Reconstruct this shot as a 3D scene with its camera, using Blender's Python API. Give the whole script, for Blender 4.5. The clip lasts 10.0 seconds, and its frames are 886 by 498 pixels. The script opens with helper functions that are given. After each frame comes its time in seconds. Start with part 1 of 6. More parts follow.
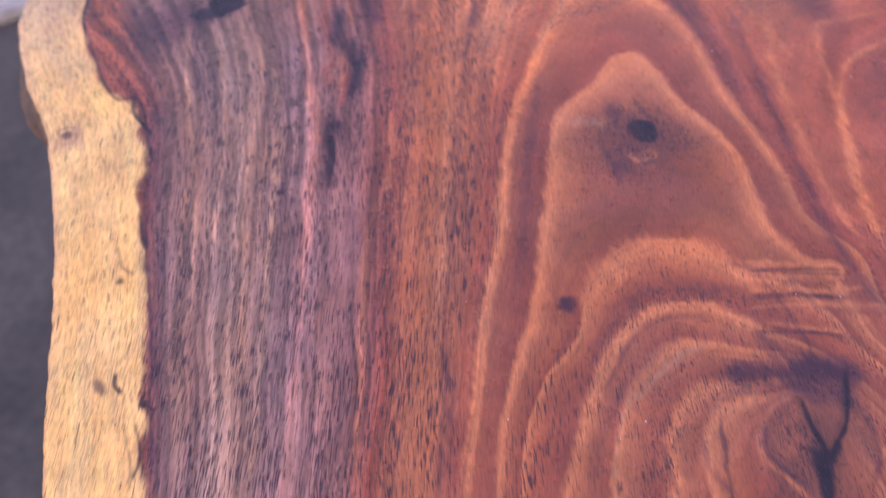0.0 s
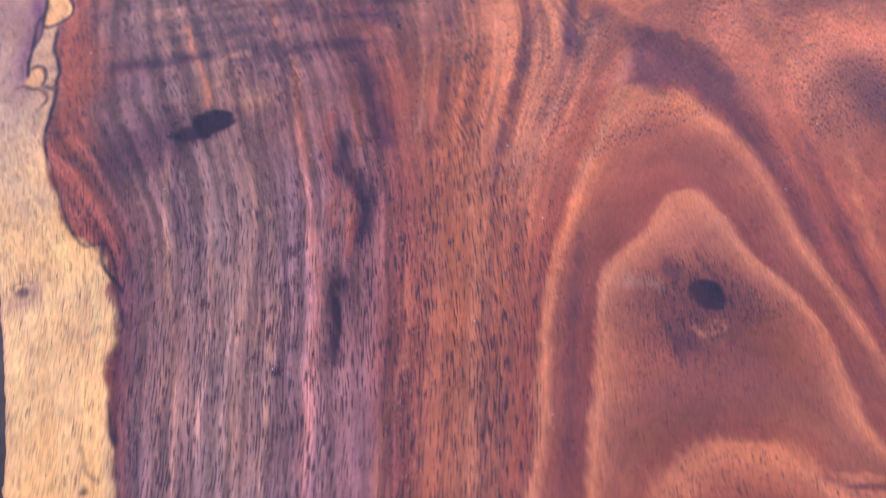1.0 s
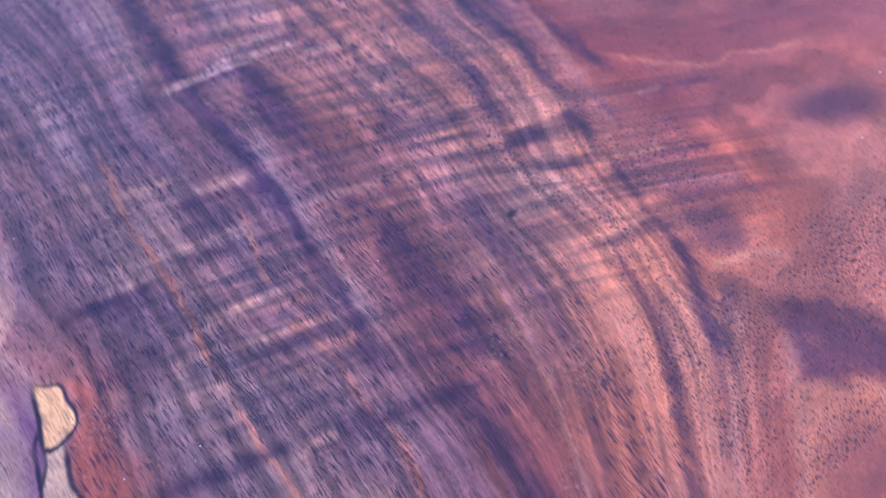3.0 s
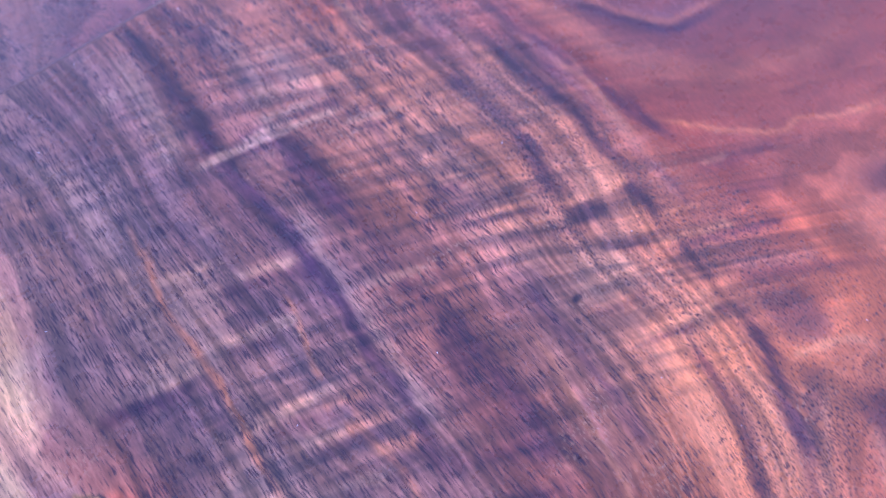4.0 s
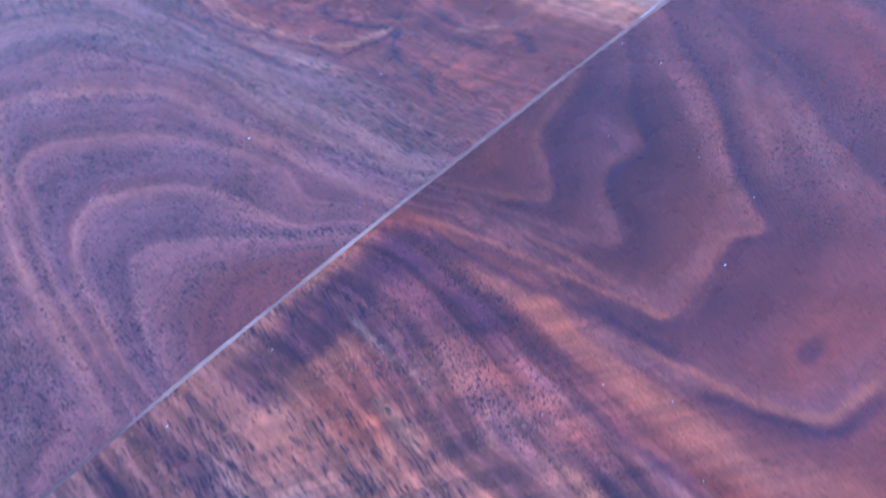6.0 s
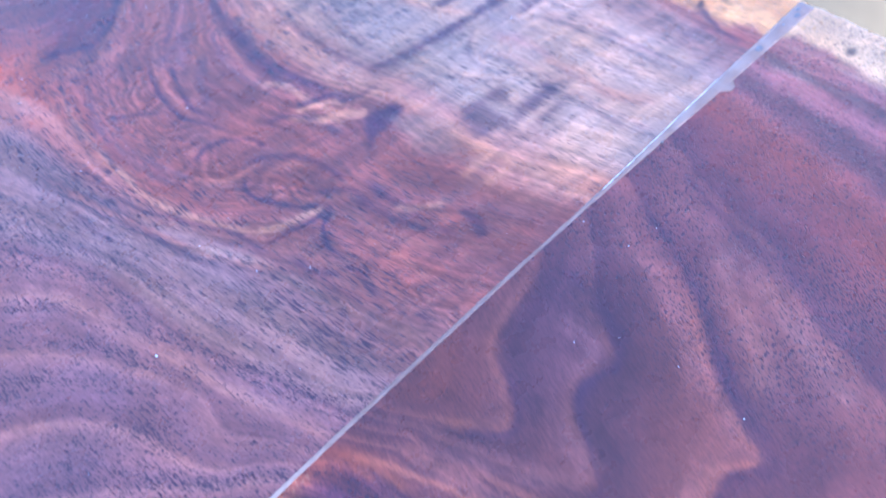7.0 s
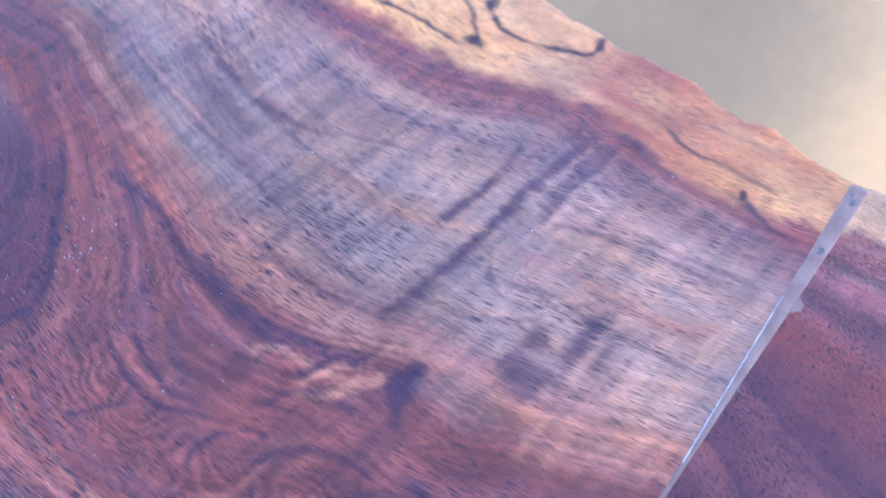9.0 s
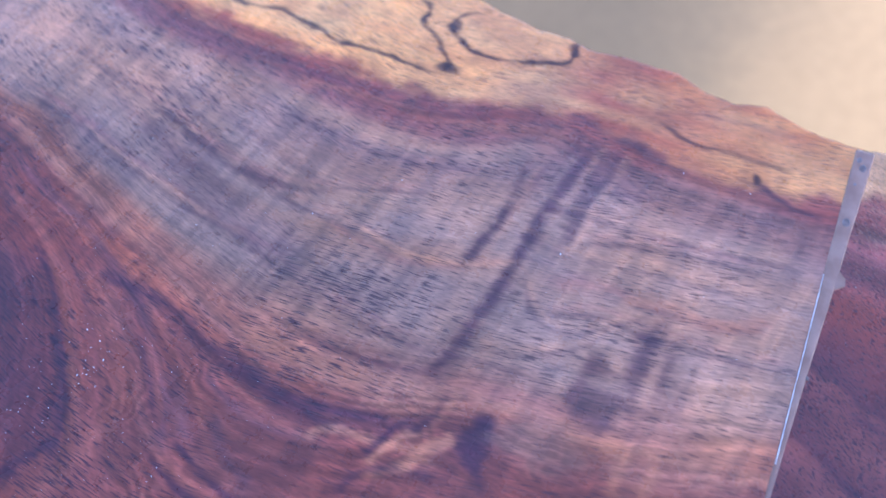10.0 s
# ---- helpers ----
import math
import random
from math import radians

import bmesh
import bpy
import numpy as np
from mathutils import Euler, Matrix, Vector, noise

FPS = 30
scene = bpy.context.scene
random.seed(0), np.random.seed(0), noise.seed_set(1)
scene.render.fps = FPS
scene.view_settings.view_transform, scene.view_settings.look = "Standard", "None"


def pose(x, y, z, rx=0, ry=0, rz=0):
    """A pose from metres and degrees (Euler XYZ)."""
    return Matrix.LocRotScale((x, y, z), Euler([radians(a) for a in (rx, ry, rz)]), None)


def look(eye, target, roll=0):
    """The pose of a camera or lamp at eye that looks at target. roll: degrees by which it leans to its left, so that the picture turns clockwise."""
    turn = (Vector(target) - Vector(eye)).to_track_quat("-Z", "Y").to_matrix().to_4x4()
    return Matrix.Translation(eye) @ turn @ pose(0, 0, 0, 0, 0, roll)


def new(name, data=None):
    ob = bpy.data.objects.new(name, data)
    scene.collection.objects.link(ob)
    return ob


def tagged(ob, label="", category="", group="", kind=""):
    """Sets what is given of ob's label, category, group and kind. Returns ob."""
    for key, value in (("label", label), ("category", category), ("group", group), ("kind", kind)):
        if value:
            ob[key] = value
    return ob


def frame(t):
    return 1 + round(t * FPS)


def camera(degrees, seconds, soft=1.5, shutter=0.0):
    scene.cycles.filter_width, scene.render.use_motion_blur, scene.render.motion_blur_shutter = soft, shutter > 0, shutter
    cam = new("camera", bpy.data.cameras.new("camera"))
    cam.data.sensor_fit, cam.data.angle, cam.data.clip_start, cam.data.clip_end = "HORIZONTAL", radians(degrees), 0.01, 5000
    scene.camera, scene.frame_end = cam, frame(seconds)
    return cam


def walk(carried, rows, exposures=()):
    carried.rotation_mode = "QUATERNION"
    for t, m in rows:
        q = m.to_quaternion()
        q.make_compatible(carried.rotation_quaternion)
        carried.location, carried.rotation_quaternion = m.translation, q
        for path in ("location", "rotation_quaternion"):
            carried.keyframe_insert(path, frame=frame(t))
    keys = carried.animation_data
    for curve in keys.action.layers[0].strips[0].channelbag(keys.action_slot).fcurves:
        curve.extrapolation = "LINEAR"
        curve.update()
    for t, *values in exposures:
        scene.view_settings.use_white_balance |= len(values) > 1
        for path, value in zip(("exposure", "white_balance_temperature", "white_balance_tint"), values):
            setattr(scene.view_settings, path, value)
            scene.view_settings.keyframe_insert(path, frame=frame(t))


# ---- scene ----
# ---------- camera and walk ----------
TOP = 0.75      # height of the table top
cam = camera(46.0, 10.0, soft=1.5, shutter=0.28)
ROWS = (
    (0.0, 0.0912, -0.9385, 1.2000, -18.62, -55.08, -6.20),
    (0.5, 0.1119, -0.8770, 1.1942, -17.33, -55.74, -6.44),
    (1.0, 0.1307, -0.8094, 1.1782, -18.78, -56.15, -6.22),
    (1.5, 0.1244, -0.7027, 1.1800, -28.03, -56.13, -4.44),
    (2.0, 0.1055, -0.6170, 1.1755, -32.82, -55.58, -3.55),
    (2.5, 0.0946, -0.5808, 1.1804, -36.28, -55.39, -2.71),
    (4.0, 0.1026, -0.4959, 1.1775, -38.62, -54.73, -2.39),
    (4.5, 0.1337, -0.4507, 1.1679, -38.11, -55.14, -3.38),
    (5.0, 0.1653, -0.3797, 1.1725, -38.11, -55.24, -3.73),
    (5.5, 0.1972, -0.3152, 1.1720, -38.02, -55.19, -4.77),
    (6.0, 0.2524, -0.2703, 1.1742, -39.00, -54.65, -5.27),
    (6.2, 0.2735, -0.2566, 1.1707, -39.60, -54.20, -5.52),
    (7.3, 0.3592, -0.1643, 1.1637, -44.47, -53.39, -3.11),
    (7.5, 0.3694, -0.1524, 1.1564, -44.77, -53.31, -3.15),
    (8.0, 0.3937, -0.1242, 1.1540, -44.65, -53.15, -3.50),
    (8.5, 0.4154, -0.0877, 1.1629, -47.89, -53.67, -1.91),
    (9.0, 0.4216, -0.0280, 1.1734, -53.58, -54.25, -0.54),
    (9.5, 0.4236, 0.0304, 1.1791, -58.71, -54.26, -1.06),
    (10.0, 0.4138, 0.0448, 1.1682, -63.79, -54.34, -2.70),
)
cam.data.dof.use_dof, cam.data.dof.focus_distance, cam.data.dof.aperture_fstop = True, 0.49, 6.7
# heading from +y, pitch and lean of the hand-held camera
walk(cam, [(t, pose(x, y, z, 90 + tilt, 0, turn) @ pose(0, 0, 0, 0, 0, lean))
           for t, x, y, z, turn, tilt, lean in ROWS],
     exposures=((0.0, 1.78, 7500, 50), (1.0, 1.72, 7200, 54), (1.5, 0.94, 6050, 70), (2.0, 1.08, 5350, 60), (2.5, 1.46, 5250, 52), (4.0, 1.99, 5350, 47), (4.5, 1.90, 5050, 43), (5.5, 1.64, 4720, 31), (6.0, 1.96, 4700, 27), (7.4, 2.64, 4750, 16), (8.5, 2.50, 4850, 18), (9.5, 1.84, 5050, 24), (10.0, 1.80, 5100, 25)))

# ---------- world and sun ----------
world = bpy.data.worlds.new("sky")
scene.world = world
world.use_nodes = True
wn = world.node_tree.nodes
sky = wn.new("ShaderNodeTexSky")
sky.sky_type, sky.sun_disc = "NISHITA", False
sky.air_density, sky.dust_density, sky.ozone_density = 1.4, 1.6, 3.0
sky.sun_elevation, sky.sun_rotation = radians(48), radians(214)
wn["Background"].inputs[1].default_value = 0.15
world.node_tree.links.new(sky.outputs[0], wn["Background"].inputs[0])
sun = new("sun", bpy.data.lights.new("sun", "SUN"))
sun.data.energy, sun.data.angle, sun.data.color = 2.0, radians(0.6), (1.0, 0.92, 0.80)
sun.matrix_world = look((-2, -3, 4), (0, 0, 0))

# ---------- material helpers ----------
def material(name, rough=0.5):
    m = bpy.data.materials.new(name)
    m.use_nodes = True
    t = m.node_tree
    b = t.nodes["Principled BSDF"]
    b.inputs["Roughness"].default_value = rough
    return m, t, b


def node(t, kind, **sets):
    n = t.nodes.new(kind)
    for key, value in sets.items():
        n.inputs[key.replace("_", " ")].default_value = value
    return n


def wire(t, a, b):
    t.links.new(a, b)


def calc(t, op, a, b=None, c=None, clamp=False):
    n = t.nodes.new("ShaderNodeMath")
    n.operation, n.use_clamp = op, clamp
    for i, v in enumerate((a, b, c)):
        if v is None:
            continue
        if isinstance(v, (int, float)):
            n.inputs[i].default_value = v
        else:
            wire(t, v, n.inputs[i])
    return n.outputs[0]


def ramp(t, value, lo, hi, a=0.0, b=1.0):
    n = t.nodes.new("ShaderNodeMapRange")
    n.interpolation_type = "SMOOTHSTEP"
    wire(t, value, n.inputs[0])
    for i, v in enumerate((lo, hi, a, b)):
        n.inputs[i + 1].default_value = v
    return n.outputs[0]


def blend(t, fac, a, b, mode="MIX"):
    n = t.nodes.new("ShaderNodeMix")
    n.data_type, n.blend_type = "RGBA", mode
    for sock, v in ((n.inputs[0], fac), (n.inputs[6], a), (n.inputs[7], b)):
        if isinstance(v, (int, float)):
            sock.default_value = v
        elif isinstance(v, tuple):
            sock.default_value = (*v, 1)
        else:
            wire(t, v, sock)
    return n.outputs[2]


def noise_at(t, vec, scale, detail=3.0, rough=0.55):
    n = node(t, "ShaderNodeTexNoise", Scale=scale, Detail=detail, Roughness=rough)
    wire(t, vec, n.inputs["Vector"])
    return n.outputs["Fac"]


def vec3(t, x, y, z=0.0):
    n = t.nodes.new("ShaderNodeCombineXYZ")
    for i, v in enumerate((x, y, z)):
        if isinstance(v, (int, float)):
            n.inputs[i].default_value = v
        else:
            wire(t, v, n.inputs[i])
    return n.outputs[0]


def attribute(t, name):
    n = t.nodes.new("ShaderNodeAttribute")
    n.attribute_name = name
    return n


def grey(t, fac):
    """A grey from a factor, to multiply colours by."""
    n = t.nodes.new("ShaderNodeCombineColor")
    for i in range(3):
        wire(t, fac, n.inputs[i])
    return n.outputs[0]


def wood_material():
    """Oiled figured hardwood: the colour of each ring is stored on the board, the streaks, pores and curl follow its grain."""
    m, t, b = material("figured_wood", 0.34)
    tint, grain = attribute(t, "tint"), attribute(t, "grain").outputs["Fac"]
    curl, pale, poro = (attribute(t, n).outputs["Fac"] for n in ("curl", "pale", "poro"))
    run, calm, dots, rib = (attribute(t, n).outputs["Fac"] for n in ("run", "calm", "dots", "rib"))
    pos = t.nodes.new("ShaderNodeTexCoord").outputs["Object"]
    sep = t.nodes.new("ShaderNodeSeparateXYZ")
    wire(t, pos, sep.inputs[0])
    x, y = sep.outputs[0], sep.outputs[1]
    wob = calc(t, "MULTIPLY", calc(t, "SUBTRACT", noise_at(t, pos, 45.0, 2.0), 0.5), 0.0018)
    g = calc(t, "ADD", grain, wob)
    # broad and fine streaks along the rings
    broad = noise_at(t, vec3(t, calc(t, "MULTIPLY", g, 170), calc(t, "MULTIPLY", y, 6.0)), 1.0, 3.0)
    fine = noise_at(t, vec3(t, calc(t, "MULTIPLY", g, 480), calc(t, "MULTIPLY", y, 20.0), 3.0), 1.0, 4.0, 0.62)
    mott = noise_at(t, pos, 32.0, 5.0, 0.6)
    f1 = ramp(t, broad, 0.34, 0.66, 0.56, 1.46)
    f1 = calc(t, "ADD", f1, calc(t, "MULTIPLY", calc(t, "SUBTRACT", 1.0, f1), calm))
    f2 = ramp(t, fine, 0.28, 0.72, 0.80, 1.20)
    f2 = calc(t, "ADD", f2, calc(t, "MULTIPLY", calc(t, "SUBTRACT", 1.0, f2), calc(t, "MULTIPLY", calm, 0.7)))
    f3 = ramp(t, mott, 0.30, 0.70, 0.84, 1.16)
    # curl: bands of light and shade across the grain
    band = noise_at(t, vec3(t, calc(t, "MULTIPLY", g, 17.0), calc(t, "MULTIPLY", rib, 100.0), 7.0), 1.0, 2.0, 0.55)
    sway = calc(t, "MULTIPLY", curl, ramp(t, band, 0.36, 0.64, -0.42, 0.46))
    total = calc(t, "MULTIPLY", calc(t, "MULTIPLY", f1, f2), f3)
    col = blend(t, 1.0, tint.outputs["Color"], grey(t, total), "MULTIPLY")
    ribs = t.nodes.new("ShaderNodeCombineColor")
    for i, k in enumerate((1.15, 1.0, 0.72)):
        wire(t, calc(t, "ADD", 1.0, calc(t, "MULTIPLY", sway, k)), ribs.inputs[i])
    col = blend(t, 1.0, col, ribs.outputs[0], "MULTIPLY")
    # hue drifts from purple to orange in patches
    hue = ramp(t, noise_at(t, vec3(t, calc(t, "MULTIPLY", g, 40), calc(t, "MULTIPLY", y, 4.0), 11.0), 1.0, 2.0), 0.35, 0.65)
    hue = calc(t, "ADD", calc(t, "MULTIPLY", hue, 0.5), ramp(t, noise_at(t, pos, 19.0, 4.0, 0.6), 0.36, 0.64, 0.0, 0.5))
    col = blend(t, 1.0, col, blend(t, hue, (0.93, 0.99, 1.07), (1.11, 1.0, 0.84)), "MULTIPLY")
    # pores: short dark dashes along the grain, in drifts
    far_run = calc(t, "ADD", run, calc(t, "MULTIPLY", wob, 0.8))
    # the fibres weave where the wood is curled
    far_run = calc(t, "ADD", far_run, calc(t, "MULTIPLY", calc(t, "MULTIPLY", calc(t, "SUBTRACT", band, 0.5), curl), 0.004))
    dash = noise_at(t, vec3(t, calc(t, "MULTIPLY", far_run, 1300), calc(t, "MULTIPLY", y, 100.0), 1.0), 1.0, 1.0, 0.5)
    short = noise_at(t, vec3(t, calc(t, "MULTIPLY", far_run, 1500), calc(t, "MULTIPLY", y, 380.0), 4.0), 1.0, 1.0, 0.5)
    dash = calc(t, "ADD", dash, calc(t, "MULTIPLY", calc(t, "SUBTRACT", short, dash), dots))
    spread = noise_at(t, vec3(t, calc(t, "MULTIPLY", g, 70), calc(t, "MULTIPLY", y, 12.0), 2.0), 1.0, 3.0)
    gate = calc(t, "ADD", ramp(t, spread, 0.3, 0.7, 0.07, -0.06), calc(t, "MULTIPLY", calc(t, "SUBTRACT", 1.0, poro), 0.07))
    pore = ramp(t, calc(t, "SUBTRACT", dash, gate), 0.50, 0.63)
    pore = calc(t, "MULTIPLY", calc(t, "MULTIPLY", pore, ramp(t, poro, 0.0, 0.6, 0.25, 1.0)), calc(t, "SUBTRACT", 1.0, calc(t, "MULTIPLY", pale, 0.60)))
    col = blend(t, calc(t, "MULTIPLY", pore, 0.84), col, (0.026, 0.009, 0.016))
    # sparse black dashes in the sapwood
    speck = noise_at(t, vec3(t, calc(t, "MULTIPLY", far_run, 950), calc(t, "MULTIPLY", y, 55.0), 6.0), 1.0, 2.0)
    col = blend(t, calc(t, "MULTIPLY", ramp(t, speck, 0.645, 0.69), calc(t, "MULTIPLY", pale, 0.85)), col, (0.022, 0.010, 0.008))
    # finer fibres and silvery flecks between the pores
    hair = noise_at(t, vec3(t, calc(t, "MULTIPLY", far_run, 1000), calc(t, "MULTIPLY", y, 160.0), 9.0), 1.0, 2.0)
    col = blend(t, 1.0, col, grey(t, ramp(t, hair, 0.3, 0.7, 0.84, 1.16)), "MULTIPLY")
    fleck = noise_at(t, vec3(t, calc(t, "MULTIPLY", far_run, 1000), calc(t, "MULTIPLY", y, 330.0), 5.0), 1.0, 1.0)
    drift = ramp(t, noise_at(t, vec3(t, calc(t, "MULTIPLY", g, 45), calc(t, "MULTIPLY", y, 28.0), 4.0), 1.0, 3.0), 0.46, 0.64, 0.03, 0.42)
    shine = calc(t, "MULTIPLY", ramp(t, fleck, 0.54, 0.68), calc(t, "MULTIPLY", drift, ramp(t, tint.outputs["Fac"], 0.05, 0.15)))
    col = blend(t, calc(t, "MULTIPLY", shine, calc(t, "SUBTRACT", 1.0, calm)), col, (0.50, 0.245, 0.125))
    wire(t, col, b.inputs["Base Color"])
    wire(t, ramp(t, noise_at(t, pos, 60.0, 4.0), 0.3, 0.7, 0.24, 0.36), b.inputs["Roughness"])
    b.inputs["Specular IOR Level"].default_value = 0.37
    b.inputs["Coat Weight"].default_value, b.inputs["Coat Roughness"].default_value = 0.15, 0.15
    bump = node(t, "ShaderNodeBump", Strength=0.35, Distance=0.0006)
    wire(t, calc(t, "SUBTRACT", calc(t, "MULTIPLY", fine, 0.3), pore), bump.inputs["Height"])
    wire(t, bump.outputs[0], b.inputs["Normal"])
    return m


def mottled(name, dark, light, scale, rough, bump=0.0, detail=6.0):
    """A plain rough surface with stains at two scales."""
    m, t, b = material(name, rough)
    pos = t.nodes.new("ShaderNodeTexCoord").outputs["Object"]
    a, c = noise_at(t, pos, scale, detail, 0.62), noise_at(t, pos, scale * 14, 4.0)
    col = blend(t, ramp(t, a, 0.32, 0.68), dark, light)
    col = blend(t, 1.0, col, grey(t, ramp(t, c, 0.25, 0.75, 0.75, 1.22)), "MULTIPLY")
    wire(t, col, b.inputs["Base Color"])
    if bump:
        n = node(t, "ShaderNodeBump", Strength=0.6, Distance=bump)
        wire(t, c, n.inputs["Height"])
        wire(t, n.outputs[0], b.inputs["Normal"])
    return m


def resin_material():
    m, t, b = material("milky_resin", 0.22)
    pos = t.nodes.new("ShaderNodeTexCoord").outputs["Object"]
    n = noise_at(t, pos, 70.0, 4.0)
    sep = t.nodes.new("ShaderNodeSeparateXYZ")
    wire(t, pos, sep.inputs[0])
    # clear and brown where the boards meet tightly, milky where they gape
    clear = t.nodes.new("ShaderNodeValToRGB")
    wire(t, sep.outputs[0], clear.inputs[0])
    while len(clear.color_ramp.elements) < 12:
        clear.color_ramp.elements.new(0.5)
    for e, (at, v) in zip(clear.color_ramp.elements, ((0.0, 0.1), (0.156, 0.1), (0.164, 0.9), (0.172, 0.1), (0.27, 0.1), (0.295, 0.9), (0.345, 0.9), (0.365, 0.5), (0.40, 1.0), (0.46, 0.45), (0.60, 0.4), (0.68, 0.6))):
        e.position, e.color = at, (v, v, v, 1)
    milky = blend(t, ramp(t, n, 0.3, 0.7), (0.36, 0.20, 0.125), (0.50, 0.31, 0.21))
    wire(t, blend(t, clear.outputs[0], (0.13, 0.055, 0.042), milky), b.inputs["Base Color"])
    b.inputs["Transmission Weight"].default_value = 0.15
    b.inputs["Coat Weight"].default_value = 0.1
    return m


WOOD = wood_material()
BARK = mottled("bark_edge", (0.035, 0.022, 0.016), (0.16, 0.085, 0.045), 60.0, 0.7, 0.002)
RESIN = resin_material()
CANVAS = mottled("sun_bleached_canvas", (0.50, 0.46, 0.38), (0.62, 0.57, 0.48), 4.0, 0.9)
LEGWOOD = mottled("dark_leg_wood", (0.07, 0.03, 0.018), (0.15, 0.07, 0.04), 12.0, 0.5, 0.0005)
ASPHALT = mottled("dark_concrete", (0.045, 0.040, 0.034), (0.085, 0.075, 0.065), 5.0, 0.85, 0.001)
BUFF = mottled("grey_paving", (0.30, 0.28, 0.25), (0.40, 0.37, 0.33), 3.0, 0.85, 0.001)


def sand_and_shade_paving():
    """Grey paving, pale sand towards -y; the edge from sun to shade is painted into its colour."""
    m, t, b = material("sand_and_shade_paving", 0.9)
    pos = t.nodes.new("ShaderNodeTexCoord").outputs["Object"]
    sep = t.nodes.new("ShaderNodeSeparateXYZ")
    wire(t, pos, sep.inputs[0])
    n1, n2 = noise_at(t, pos, 4.0, 6.0, 0.6), noise_at(t, pos, 40.0, 4.0)
    # painted step along y, from sunlit sand to shaded grey
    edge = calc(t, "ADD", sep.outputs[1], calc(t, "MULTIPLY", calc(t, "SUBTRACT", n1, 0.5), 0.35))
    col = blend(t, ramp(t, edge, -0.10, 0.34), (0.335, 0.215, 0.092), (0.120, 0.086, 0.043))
    col = blend(t, 1.0, col, grey(t, ramp(t, n2, 0.25, 0.75, 0.94, 1.06)), "MULTIPLY")
    col = blend(t, 1.0, col, grey(t, ramp(t, n1, 0.3, 0.7, 0.92, 1.07)), "MULTIPLY")
    wire(t, col, b.inputs["Base Color"])
    return m


PAVING = sand_and_shade_paving()
DUST = mottled("pale_dust", (0.6, 0.58, 0.56), (0.8, 0.78, 0.76), 300.0, 0.9)
BUBBLE = mottled("bubble_grey", (0.10, 0.070, 0.060), (0.20, 0.14, 0.115), 200.0, 0.3)


def part(name, bm, mat, parent, label=""):
    me = bpy.data.meshes.new(name)
    bm.to_mesh(me)
    bm.free()
    me.materials.append(mat)
    ob = new(name, me)
    ob.parent = parent
    return tagged(ob, label)


# ---------- ring figure of the wood ----------
# all in millimetres on the table top; x across the boards, y along them, the joint at y = 0
SAP = (0.88, 0.482, 0.160)
CREAM = (0.86, 0.52, 0.20)
TAN = (0.44, 0.20, 0.105)
LINE = (0.60, 0.178, 0.064)
ORANGE = (0.40, 0.108, 0.038)
ROSE = (0.46, 0.160, 0.105)
ASH = (0.335, 0.172, 0.106)
EMBER = (0.42, 0.112, 0.049)
RUST = (0.28, 0.058, 0.030)
BROWN = (0.175, 0.045, 0.032)
MAUVE = (0.205, 0.094, 0.068)
GREYISH = (0.310, 0.160, 0.100)
PLUM = (0.050, 0.016, 0.026)
INK = (0.014, 0.005, 0.010)


GRID = {}       # rows of the board that is being coloured


